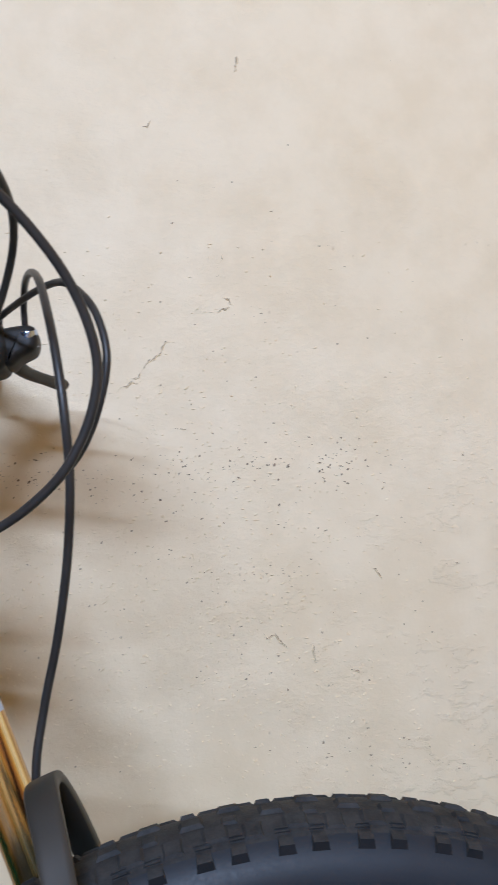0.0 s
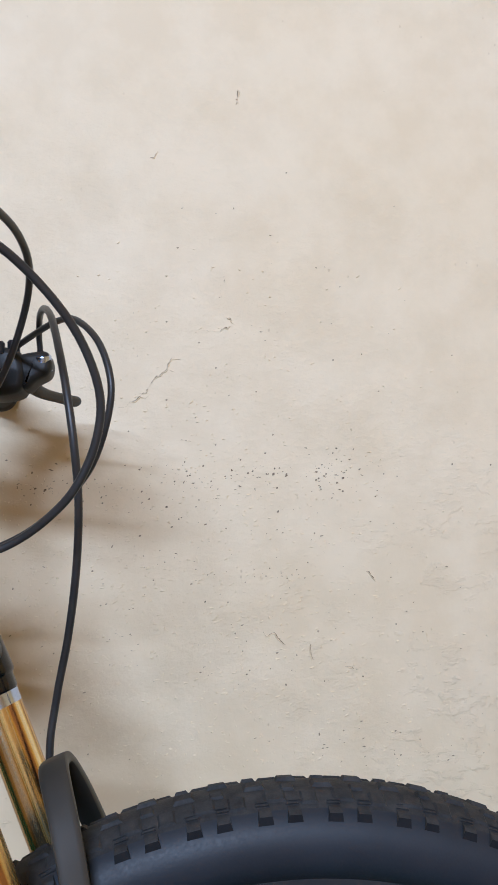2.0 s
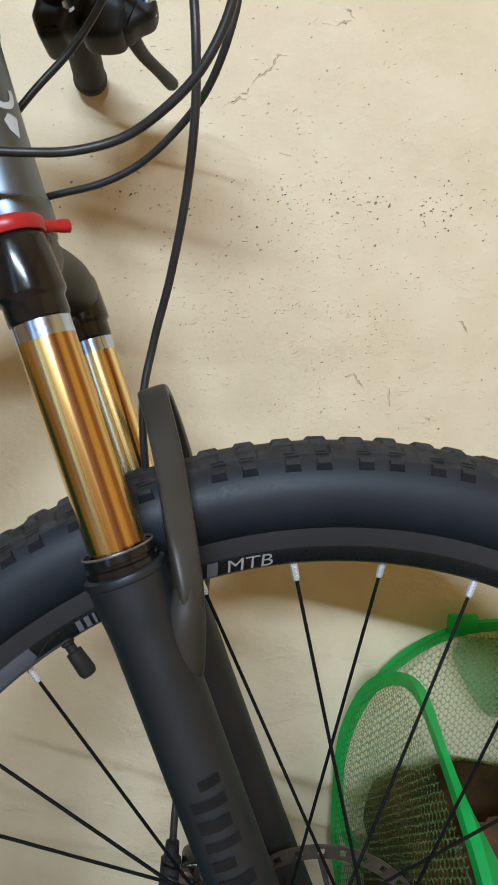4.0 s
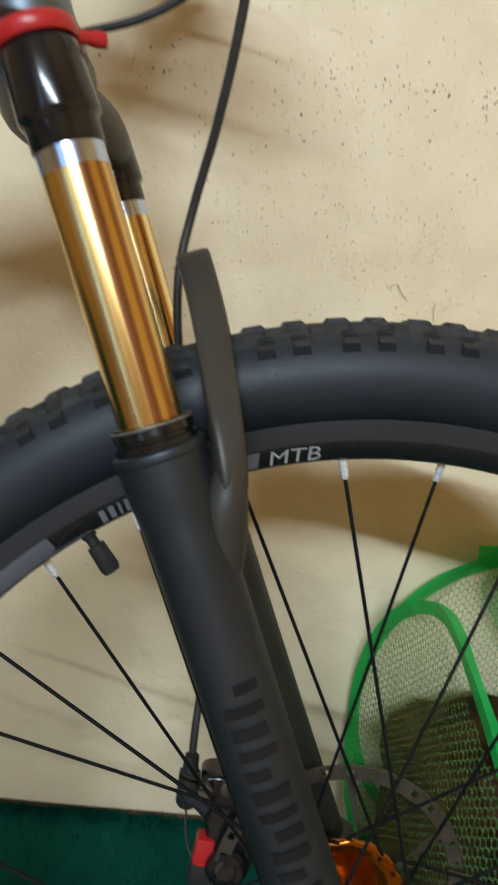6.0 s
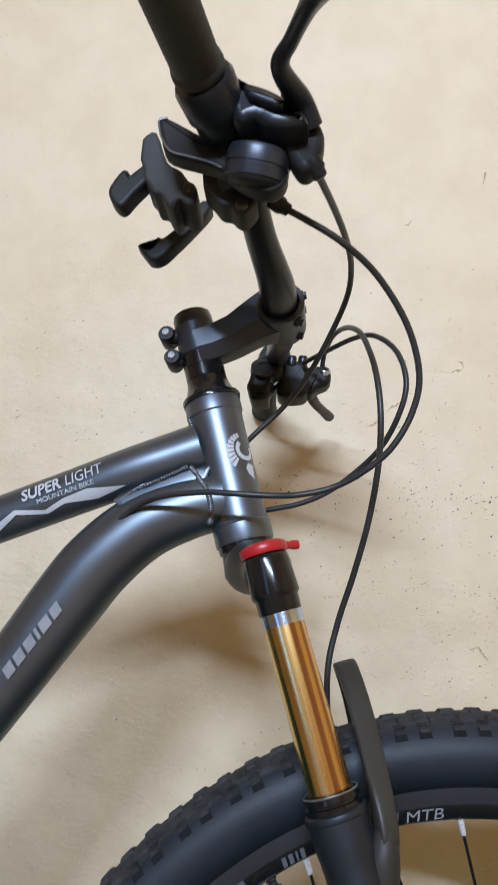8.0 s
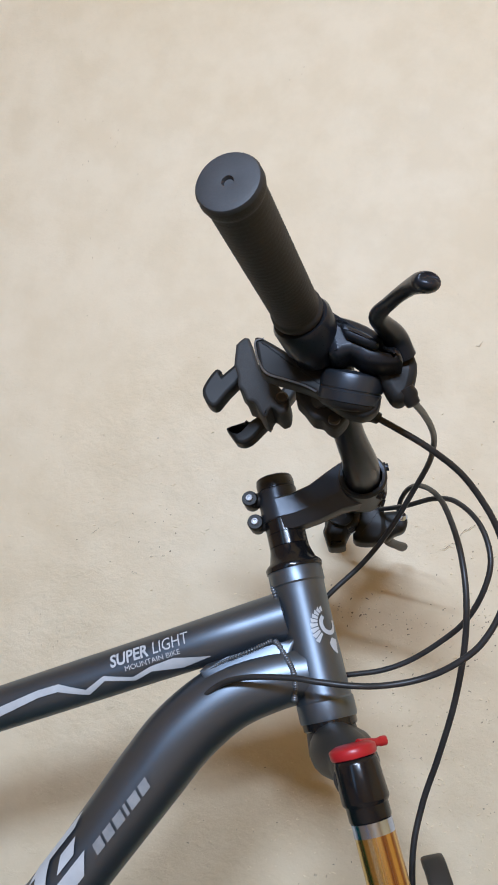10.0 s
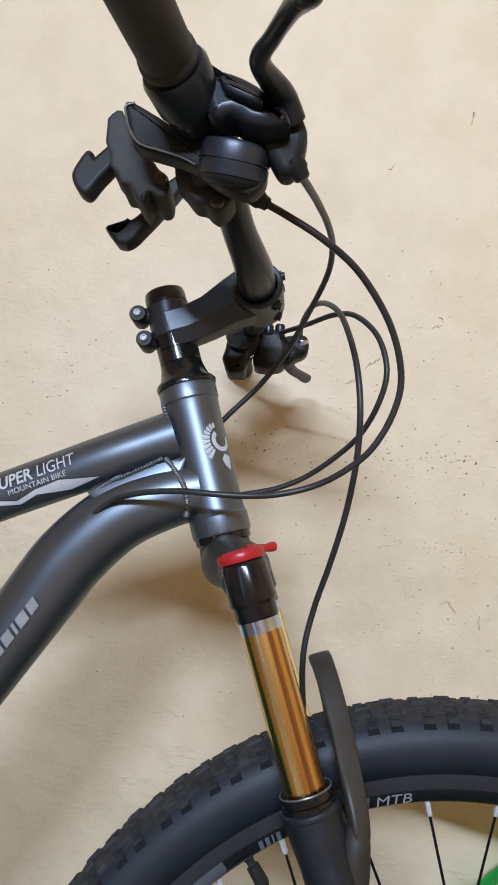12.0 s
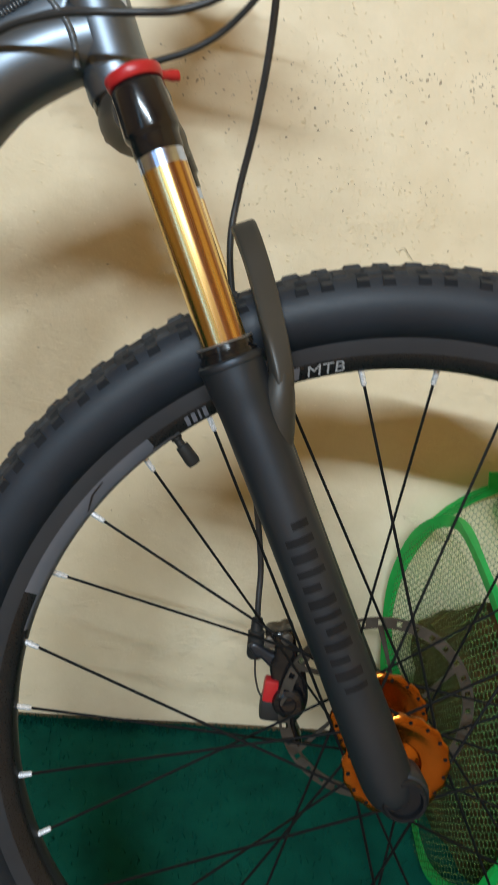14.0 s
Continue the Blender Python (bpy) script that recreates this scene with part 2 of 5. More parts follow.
M_CLOTH = surface("dark_brown_cloth", (0.008, 0.010, 0.007), (0.075, 0.040, 0.014), (0.85, 0.95), scale=18, fine=500, bump=0.6, depth=0.002, spec=0.1)
M_BAG = surface("black_bag_with_rust_print", (0.007, 0.008, 0.010), (0.10, 0.036, 0.012), (0.35, 0.5), scale=38, fine=300, bump=0.4, depth=0.002)

# ---- mesh helpers ----


def part(name, bm, mats, parent=None, label="", sharp=38.0):
    """One mesh object from a bmesh, smooth but for edges sharper than the angle."""
    bmesh.ops.recalc_face_normals(bm, faces=bm.faces)
    for e in bm.edges:
        e.smooth = len(e.link_faces) == 2 and e.calc_face_angle(0) < radians(sharp)
    for f in bm.faces:
        f.smooth = len(f.verts) < 24
    data = bpy.data.meshes.new(name)
    bm.to_mesh(data)
    bm.free()
    for m in mats if isinstance(mats, (list, tuple)) else [mats]:
        data.materials.append(m)
    ob = new(name, data)
    ob.parent = parent
    return tagged(ob, label)


def smooth_line(points, steps=8):
    """A Catmull-Rom line through the points, of any width (place, radius and so on)."""
    p = [np.array(q, float) for q in points]
    p = [2 * p[0] - p[1], *p, 2 * p[-1] - p[-2]]
    out = []
    for a, b, c, d in zip(p, p[1:], p[2:], p[3:]):
        for k in range(steps):
            t = k / steps
            out.append(0.5 * (2 * b + (c - a) * t + (2 * a - 5 * b + 4 * c - d) * t * t + (3 * b - a - 3 * c + d) * t**3))
    return [*out, p[-2]]


def sweep(bm, points, radius, segs=16, steps=8, flat=1.0, up=(0, 1, 0), caps=True, mat=0):
    """A tube along a smooth line. Points may carry a radius as fourth value. flat: thickness along 'up' over the width."""
    line = smooth_line([(*q, radius) if len(q) == 3 else q for q in points], steps) if steps else [np.array((*q, radius) if len(q) == 3 else q) for q in points]
    rings, side = [], None
    for n, q in enumerate(line):
        ahead = Vector(line[min(n + 1, len(line) - 1)][:3] - line[max(n - 1, 0)][:3]).normalized()
        if side is None:
            side = ahead.cross(Vector(up))
            side = side.normalized() if side.length > 1e-3 else ahead.orthogonal().normalized()
        side = (side - ahead * side.dot(ahead)).normalized()
        other = side.cross(ahead)
        ring = []
        for k in range(segs):
            a = 2 * math.pi * k / segs
            ring.append(bm.verts.new(Vector(q[:3]) + float(q[3]) * (math.cos(a) * side + math.sin(a) * flat * other)))
        rings.append(ring)
    faces = []
    for a, b in zip(rings, rings[1:]):
        for k in range(segs):
            faces.append(bm.faces.new((a[k], a[(k + 1) % segs], b[(k + 1) % segs], b[k])))
    if caps:
        faces += [bm.faces.new(rings[0][::-1]), bm.faces.new(rings[-1])]
    for f in faces:
        f.material_index = mat
    return rings


def lathe(bm, profile, base, axis, segs=32, mat=0, start=None):
    """Turns a profile of (along, radius) round the axis from base. Radius 0 closes it."""
    ax = Vector(axis).normalized()
    u = Vector(start).normalized() if start else ax.orthogonal().normalized()
    u = (u - ax * u.dot(ax)).normalized()
    v = ax.cross(u)
    rings = []
    for along, r in profile:
        c = Vector(base) + ax * along
        if r < 1e-6:
            rings.append([bm.verts.new(c)])
        else:
            rings.append([bm.verts.new(c + r * (math.cos(2 * math.pi * k / segs) * u + math.sin(2 * math.pi * k / segs) * v)) for k in range(segs)])
    for a, b in zip(rings, rings[1:]):
        for k in range(segs):
            q = [a[k % len(a)], a[(k + 1) % len(a)], b[(k + 1) % len(b)], b[k % len(b)]]
            q = list(dict.fromkeys(q))
            if len(q) > 2:
                bm.faces.new(q).material_index = mat
    return rings


def rod(bm, a, b, r0, r1=None, segs=16, mat=0, round_ends=0.0):
    a, b = Vector(a), Vector(b)
    length = (b - a).length
    r1 = r0 if r1 is None else r1
    e = round_ends
    prof = [(0, 0), (0, r0 - e), (e, r0), (length - e, r1), (length, r1 - e), (length, 0)] if e else [(0, 0), (0, r0), (length, r1), (length, 0)]
    lathe(bm, prof, a, b - a, segs, mat)


def block(bm, centre, size, turn=None, bevel=0.002, mat=0, segments=2, taper=1.0):
    made = bmesh.ops.create_cube(bm, size=1.0)["verts"]
    m = Matrix.Translation(centre) @ (turn or Matrix()).to_4x4() @ Matrix.Diagonal((*size, 1))
    for v in made:
        if v.co.z > 0:
            v.co.x *= taper
            v.co.y *= taper
    bmesh.ops.transform(bm, matrix=m, verts=made)
    edges = list({e for v in made for e in v.link_edges})
    faces = {f for v in made for f in v.link_faces}
    if bevel:
        done = bmesh.ops.bevel(bm, geom=edges, offset=bevel, segments=segments, affect="EDGES", profile=0.6)
        faces |= set(done["faces"])
    for f in faces:
        if f.is_valid:
            f.material_index = mat


def prism(bm, outline, depth, place, bevel=0.0, mat=0):
    """An outline in its own x, y plane, thickened along z by depth, then set by the matrix."""
    low = [bm.verts.new((x, y, -depth / 2)) for x, y in outline]
    top = [bm.verts.new((x, y, depth / 2)) for x, y in outline]
    n = len(outline)
    faces = [bm.faces.new(low[::-1]), bm.faces.new(top)]
    faces += [bm.faces.new((low[k], low[(k + 1) % n], top[(k + 1) % n], top[k])) for k in range(n)]
    edges = list({e for f in faces[:2] for e in f.edges})
    verts = low + top
    if bevel:
        done = bmesh.ops.bevel(bm, geom=edges, offset=bevel, segments=2, affect="EDGES", profile=0.6)
        verts = list({v for f in done["faces"] for v in f.verts} | {v for v in verts if v.is_valid})
        verts = list({w for v in verts for f in v.link_faces for w in f.verts})
    bmesh.ops.transform(bm, matrix=place, verts=[v for v in verts if v.is_valid])
    for v in verts:
        if v.is_valid:
            for f in v.link_faces:
                f.material_index = mat


def axes_matrix(origin, x_axis, y_axis):
    x = Vector(x_axis).normalized()
    z = x.cross(Vector(y_axis)).normalized()
    y = z.cross(x)
    return Matrix.Translation(origin) @ Matrix((x, y, z)).transposed().to_4x4()


def upright_plate(bm, outline, y, depth, bevel=0.003, mat=0, steps=3):
    """A plate with rounded edges in the bicycle's x, z plane, its middle at y."""
    line = smooth_line([*outline[-2:], *outline, *outline[:2]], steps)[2 * steps:-2 * steps - 1] if steps else outline
    pts = [Vector((float(q[0]), float(q[1]))) for q in line]
    n = len(pts)
    area = sum(pts[k].x * pts[(k + 1) % n].y - pts[(k + 1) % n].x * pts[k].y for k in range(n))
    normals = []
    for k in range(n):
        d = (pts[(k + 1) % n] - pts[k - 1]).normalized()
        normals.append(Vector((d.y, -d.x)) * (1 if area > 0 else -1))
    rings = []
    for out, back in ((1.0, 0.0), (0.42, 0.12), (0.12, 0.42), (0.0, 1.0), (0.0, -1.0), (0.12, -0.42), (0.42, -0.12), (1.0, -0.0)):
        side = 1 if len(rings) > 3 else -1
        at = y + side * (depth / 2 - abs(back) * bevel)
        rings.append([bm.verts.new((p.x - m.x * out * bevel, at, p.y - m.y * out * bevel)) for p, m in zip(pts, normals)])
    faces = []
    for a, b in zip(rings, rings[1:]):
        for k in range(n):
            faces.append(bm.faces.new((a[k], a[(k + 1) % n], b[(k + 1) % n], b[k])))
    faces += [bm.faces.new(rings[0][::-1]), bm.faces.new(rings[-1])]
    for f in faces:
        f.material_index = mat


# ---- the room ----
X0, X1, Y0, HEIGHT, THICK = -2.6, 2.2, -2.75, 2.95, 0.15


def slab(name, low, high, mat, label, kind="structure"):
    bm = bmesh.new()
    block(bm, [(a + b) / 2 for a, b in zip(low, high)], [b - a for a, b in zip(low, high)], bevel=0)
    return tagged(part(name, bm, mat), label, "room", kind=kind)


def wave(x, z):
    """How far the hand-laid plaster stands proud at a place."""
    return 0.0022 * noise.noise((x * 5, 0.3, z * 6)) + 0.0012 * noise.noise((x * 17, 4.1, z * 22))


def back_wall():
    """Hand-plastered wall: a fine sheet near the bicycle with a slow waviness, on a thick body."""
    bm = bmesh.new()
    nx, nz = 150, 110
    x0, x1, z0, z1 = -1.15, 1.15, 0.0, 1.75
    grid = []
    for j in range(nz + 1):
        row = []
        for k in range(nx + 1):
            x, z = x0 + (x1 - x0) * k / nx, z0 + (z1 - z0) * j / nz
            edge = min(1.0, 8 * min(k / nx, 1 - k / nx, 1 - j / nz))
            row.append(bm.verts.new((x, WALL_Y - 0.002 - edge * wave(x, z), z)))
        grid.append(row)
    for a, b in zip(grid, grid[1:]):
        for k in range(nx):
            bm.faces.new((a[k], a[k + 1], b[k + 1], b[k]))
    rim = [grid[0], [r[-1] for r in grid], grid[-1][::-1], [r[0] for r in grid][::-1]]
    for line in rim:
        back = [bm.verts.new((v.co.x, WALL_Y + 0.01, v.co.z)) for v in line]
        for k in range(len(line) - 1):
            bm.faces.new((line[k + 1], line[k], back[k], back[k + 1]))
    return bm


wall_back = slab("wall_north", (X0 - THICK, WALL_Y + 0.004, 0), (X1 + THICK, WALL_Y + 0.004 + THICK, HEIGHT), M_WALL, "cream distempered plaster wall with pits and flakes")
part("plaster_face", back_wall(), M_WALL, wall_back)
# the wall behind the camera, with a narrow tall opening to the daylight
DX0, DX1, DZ0, DZ1 = -1.935, -1.415, 0.25, 2.15
bm = bmesh.new()
for low, high in (((X0 - THICK, 0), (DX0, HEIGHT)), ((DX1, 0), (X1 + THICK, HEIGHT)), ((DX0, 0), (DX1, DZ0)), ((DX0, DZ1), (DX1, HEIGHT))):
    block(bm, ((low[0] + high[0]) / 2, Y0 - THICK / 2, (low[1] + high[1]) / 2), (high[0] - low[0], THICK, high[1] - low[1]), bevel=0)
tagged(part("wall_south", bm, M_ROOM), "unseen plain wall in warm bounce paint, with a narrow opening", "room", kind="structure")
# side walls and ceiling out of view, added to close the room
slab("wall_west", (X0 - THICK, Y0, 0), (X0, WALL_Y + 0.004, HEIGHT), M_WEST, "unseen plain ochre wall, toned for its reflection")
slab("wall_east", (X1, Y0, 0), (X1 + THICK, WALL_Y + 0.004, HEIGHT), M_ROOM, "unseen plain wall in warm bounce paint")
slab("floor", (X0 - THICK, Y0 - THICK, -0.12), (X1 + THICK, WALL_Y + THICK, -0.009), M_FLOOR, "brown cement floor under a green carpet")
slab("ceiling", (X0 - THICK, Y0 - THICK, HEIGHT), (X1 + THICK, WALL_Y + THICK, HEIGHT + 0.12), M_CEIL, "unseen plain ceiling in warm bounce paint")


def crack(rng, length, width, proud):
    """A ragged crack: a raised lip of plaster along a zigzag, the gap's shade a brown ribbon above it."""
    bm = bmesh.new()
    n = max(5, int(length / 0.0016))
    drift, rows, whole, slope = 0.0, [], 1.0, 0.0
    for k in range(n + 1):
        s = k / n
        if rng.random() < 0.38:
            whole = rng.choice((0.0, 0.0, 0.5, 1.0, 1.0))
            slope = rng.uniform(-0.0019, 0.0019)
        drift = 0.9 * drift + slope
        swell = whole * math.sin(math.pi * min(0.96, max(0.04, s))) ** 0.5 * rng.uniform(0.45, 1.0) + 0.02
        x, w = (s - 0.5) * length + rng.uniform(-0.0004, 0.0004), width * swell
        gap = 0.0016 * swell * rng.uniform(0.15, 1.0)
        rows.append([bm.verts.new(q) for q in ((x, 0.0004, drift - w), (x, -proud * swell, drift - 0.25 * w), (x, -proud * 0.7 * swell, drift), (x, -0.0003, drift + 0.0002), (x, -0.0003, drift + 0.0002 + gap))])
    for a, b in zip(rows, rows[1:]):
        for j in range(4):
            if j != 2:
                bm.faces.new((a[j], b[j], b[j + 1], a[j + 1])).material_index = 1 if j == 3 else 0
            else:
                bm.faces.new((a[j], b[j], b[j + 1], a[j + 1]))
    return bm


# places along the wall (x, z, length, lean in degrees) of the larger flakes
FLAKES = [
    (-0.071, 0.966, 0.058, 43),
    (-0.092, 0.943, 0.022, 12),
    (-0.004, 1.026, 0.026, 18),
    (0.006, 1.029, 0.012, -50),
    (0.005, 1.069, 0.022, 68),
    (0.021, 1.292, 0.026, 68),
    (-0.110, 0.939, 0.012, 40),
    (0.164, 0.742, 0.014, -35),
    (0.089, 0.662, 0.024, -38),
    (0.140, 0.639, 0.014, -12),
    (0.053, 0.678, 0.026, -22),
    (-0.109, 0.686, 0.026, -8),
    (-0.044, 0.896, 0.010, -40),
    (-0.073, 1.218, 0.010, 30),
    (-0.568, 0.913, 0.012, 60),
    (-0.474, 0.889, 0.020, 20),
    (-0.497, 0.858, 0.014, -20),
]
rng = random.Random(4)
for x, z, length, lean in FLAKES:
    ob = part("plaster_crack", crack(rng, length * 1.1, min(0.0032, 0.18 * length), 0.0017), [M_WALL, M_PIT], wall_back, sharp=20)
    ob.matrix_local = pose(x, WALL_Y - 0.002 - wave(x, z), z, 0, -lean, 0)

# coarse grains of plaster thrown up low on the wall
grains = bmesh.new()
for cx, cz, wide, high, count in [(-0.089, 0.761, 0.115, 0.079, 420), (-0.072, 0.656, 0.144, 0.065, 420), (0.029, 0.682, 0.144, 0.058, 260), (0.103, 0.817, 0.187, 0.065, 260), (-0.010, 0.937, 0.115, 0.101, 160), (-0.133, 0.835, 0.115, 0.108, 260), (-0.544, 0.974, 0.108, 0.094, 160), (-0.219, 0.589, 0.144, 0.086, 160), (0.088, 0.579, 0.158, 0.043, 200)]:
    for _ in range(count):
        x, z = rng.gauss(cx, wide), max(0.03, rng.gauss(cz, high))
        w, h, tilt = 0.0009 + 0.0030 * rng.random() ** 2, 0.0006 + 0.0011 * rng.random(), rng.uniform(-0.3, 0.7)
        front = WALL_Y - 0.002 - wave(x, z)
        ring = []
        for k in range(6):
            a = math.pi * k / 3
            u, v = w * math.cos(a) * rng.uniform(0.6, 1.2), h * math.sin(a) * rng.uniform(0.6, 1.2)
            ring.append(grains.verts.new((x + u * math.cos(tilt) - v * math.sin(tilt), front + 0.0003, z + u * math.sin(tilt) + v * math.cos(tilt))))
        top = grains.verts.new((x + rng.uniform(-0.3, 0.3) * w, front - rng.uniform(0.0006, 0.0017), z - 0.3 * h))
        for k in range(6):
            grains.faces.new((ring[k], ring[(k + 1) % 6], top))
tagged(part("plaster_grain", grains, M_WALL, wall_back, "coarse grains in the cream plaster"), kind="stuff")

# drifts of flat discs for pits, shade painted on: dark along one course of the plaster, paler elsewhere


def pits_in(drifts, largest):
    bm = bmesh.new()
    for cx, cz, wide, high, count in drifts:
        for _ in range(count):
            x, z = rng.gauss(cx, wide), rng.gauss(cz, high)
            r = 0.00030 + largest * rng.random() ** 2.2
            long, tilt = (rng.uniform(1.0, 1.8), rng.uniform(0.2, 1.3)) if rng.random() < 0.6 else (rng.uniform(2.0, 3.6), rng.uniform(-0.35, 0.5))
            r *= 1.0 if long < 2 else 0.6
            front = WALL_Y - 0.002 - wave(x, z)
            ring = []
            for k in range(6):
                a = math.pi * k / 3
                u, w = r * long * math.cos(a) * rng.uniform(0.5, 1.3), r * math.sin(a) * rng.uniform(0.5, 1.3)
                ring.append(bm.verts.new((x + u * math.cos(tilt) - w * math.sin(tilt), front - 0.0002, z + u * math.sin(tilt) + w * math.cos(tilt))))
            hub = bm.verts.new((x, front - 0.0004, z))
            for k in range(6):
                bm.faces.new((ring[k], ring[(k + 1) % 6], hub))
    return bm


DARK_PITS = [(0.043, 0.861, 0.025, 0.009, 34), (0.116, 0.859, 0.014, 0.012, 46), (0.153, 0.855, 0.025, 0.011, 24), (-0.029, 0.860, 0.031, 0.013, 38), (-0.111, 0.849, 0.037, 0.012, 28), (-0.203, 0.856, 0.031, 0.009, 22), (-0.270, 0.843, 0.012, 0.012, 16), (-0.186, 0.850, 0.019, 0.010, 24), (0.001, 0.836, 0.050, 0.020, 26)]
PALE_PITS = [(0.054, 0.749, 0.025, 0.009, 20), (0.204, 0.538, 0.031, 0.006, 18), (0.067, 0.817, 0.074, 0.037, 34), (-0.128, 0.850, 0.037, 0.019, 24), (-0.016, 0.973, 0.056, 0.074, 20), (-0.487, 1.018, 0.093, 0.124, 18), (-0.089, 0.755, 0.081, 0.037, 34), (-0.072, 0.673, 0.093, 0.031, 36), (0.064, 0.651, 0.093, 0.025, 34), (0.164, 0.725, 0.074, 0.037, 26), (0.148, 0.559, 0.074, 0.012, 30), (-0.117, 0.803, 0.074, 0.019, 26), (-0.130, 0.799, 0.093, 0.050, 30), (-0.474, 0.920, 0.074, 0.037, 24), (-0.287, 0.544, 0.093, 0.037, 34), (0.10, 1.05, 0.10, 0.10, 30)]
tagged(part("plaster_pits", pits_in(DARK_PITS, 0.0010), M_PIT, wall_back, "small pits in the plaster, drawn dark for their shade"), kind="stuff")
tagged(part("plaster_chips", pits_in(PALE_PITS, 0.0009), M_PLASTER, wall_back, "small brown chips in the plaster, pit shade in their colour"), kind="stuff")


def carpet():
    bm = bmesh.new()
    n = 220
    edge, back, low = [], [], []
    for k in range(n + 1):
        x = X0 + (X1 - X0) * k / n
        y = WALL_Y - 0.0065 + 0.003 * noise.noise((x * 22, 1.7, 0)) + 0.003 * noise.noise((x * 70, 5.1, 0))
        edge.append(bm.verts.new((x, y, -0.003)))
        low.append(bm.verts.new((x, y + 0.002, -0.0088)))
        back.append(bm.verts.new((x, -0.40, -0.003)))
    for k in range(n):
        bm.faces.new((back[k], back[k + 1], edge[k + 1], edge[k]))
        bm.faces.new((edge[k], edge[k + 1], low[k + 1], low[k]))
    return bm


mat_ob = tagged(part("carpet", carpet(), M_TURF), "dark green felt carpet with a frayed edge along the wall", "carpet")
pile = bmesh.new()
for _ in range(9000):
    x = rng.uniform(-0.75, 0.5)
    y = WALL_Y - 0.010 - abs(rng.gauss(0, 0.008)) if rng.random() < 0.55 else rng.uniform(-0.02, WALL_Y - 0.012)
    h, a = rng.uniform(0.003, 0.0085), rng.uniform(0, 6.28)
    dx, dy = 0.0009 * math.cos(a), 0.0009 * math.sin(a)
    q = [pile.verts.new((x - dx, y - dy, -0.0033)), pile.verts.new((x + dx, y + dy, -0.0033)), pile.verts.new((x + rng.gauss(0, 0.003), y + rng.gauss(0, 0.003), h))]
    pile.faces.new(q)
tagged(part("frayed_edge", pile, M_TURF, mat_ob, "loose green fibres"), kind="stuff")

# ---- the bicycle ----
# Its own axes: X ahead, Y to the side of the wall, Z up along the leaning wheel; the origin is where the tyre stands.
LEAN, R_TYRE = 8.16, 0.345
bike = new("mountain_bike")
bike.matrix_world = pose(0, -R_TYRE * math.sin(radians(LEAN)), 0, -LEAN, 0, 0)
tagged(bike, "dark grey mountain bike with gold fork leaning on the wall", "bicycle")

AXIS_TOP, AXIS_DIR = Vector((-0.2552, 0.0195, 0.9075)), Vector((0.3453, 0.0, -0.9385))


def steer(d, ahead=0.0, side=0.0):
    """A point d metres down the steering axis from the top of the head tube, moved ahead and sideways."""
    return AXIS_TOP + AXIS_DIR * d + Vector((0.9385, 0, 0.3453)) * ahead + Vector((0, side, 0))


# -- front wheel --
HUB = Vector((0, 0, R_TYRE))
LEG_SIDE = 0.0615
TURN_W = math.radians(1.78)
RIM_HALF = [(0.2985, 0.0146), (0.2974, 0.0155), (0.2876, 0.0138), (0.2868, 0.0134), (0.2785, 0.0100), (0.2762, 0.0060)]
RIM_PROFILE = RIM_HALF + [(0.2757, 0.0)] + [(r, -s) for r, s in reversed(RIM_HALF)] + [(0.2935, -0.0105), (0.2840, -0.0085), (0.2840, 0.0085), (0.2935, 0.0105)]


def wheel_point(r, angle, side):
    """A point of the wheel: radius, angle from straight ahead towards up, and side (plus: to the wall)."""
    x, y = r * math.cos(angle), side
    return Vector((x * math.cos(TURN_W) - y * math.sin(TURN_W), x * math.sin(TURN_W) + y * math.cos(TURN_W), R_TYRE + r * math.sin(angle)))


def ring_of(bm, profile, segs, mats=None):
    rows = [[bm.verts.new(wheel_point(r, 2 * math.pi * k / segs, s)) for r, s in profile] for k in range(segs)]
    n = len(profile)
    for k in range(segs):
        a, b = rows[k], rows[(k + 1) % segs]
        for j in range(n):
            f = bm.faces.new((a[j], a[(j + 1) % n], b[(j + 1) % n], b[j]))
            f.material_index = mats(j, 360.0 * k / segs) if callable(mats) else mats[j] if mats else 0


bm = bmesh.new()
RIM_MATS = [1, 1, 1, 0, 0, 1, 1, 0, 0, 1, 1, 1, 1, 1, 0, 1, 1]


def rim_tone(j, degrees):
    """Slate rim with black decals, but for a bare lilac-grey stretch on the room's side."""
    return 2 if j == 7 and 125 < degrees < 163 or j == 8 and 129 < degrees < 157 else RIM_MATS[j]


ring_of(bm, RIM_PROFILE, 180, rim_tone)
wheel = part("front_wheel", bm, [M_RIM, M_RIM_EDGE, M_RIM_BARE], bike, "black alloy rim with slate edge")

R_MID, R_TUBE = 0.3194, 0.0254


def fat(a):
    """How much the section is wider than round at an angle from its top."""
    return 1.0 + 0.17 * math.sin(a) ** 2


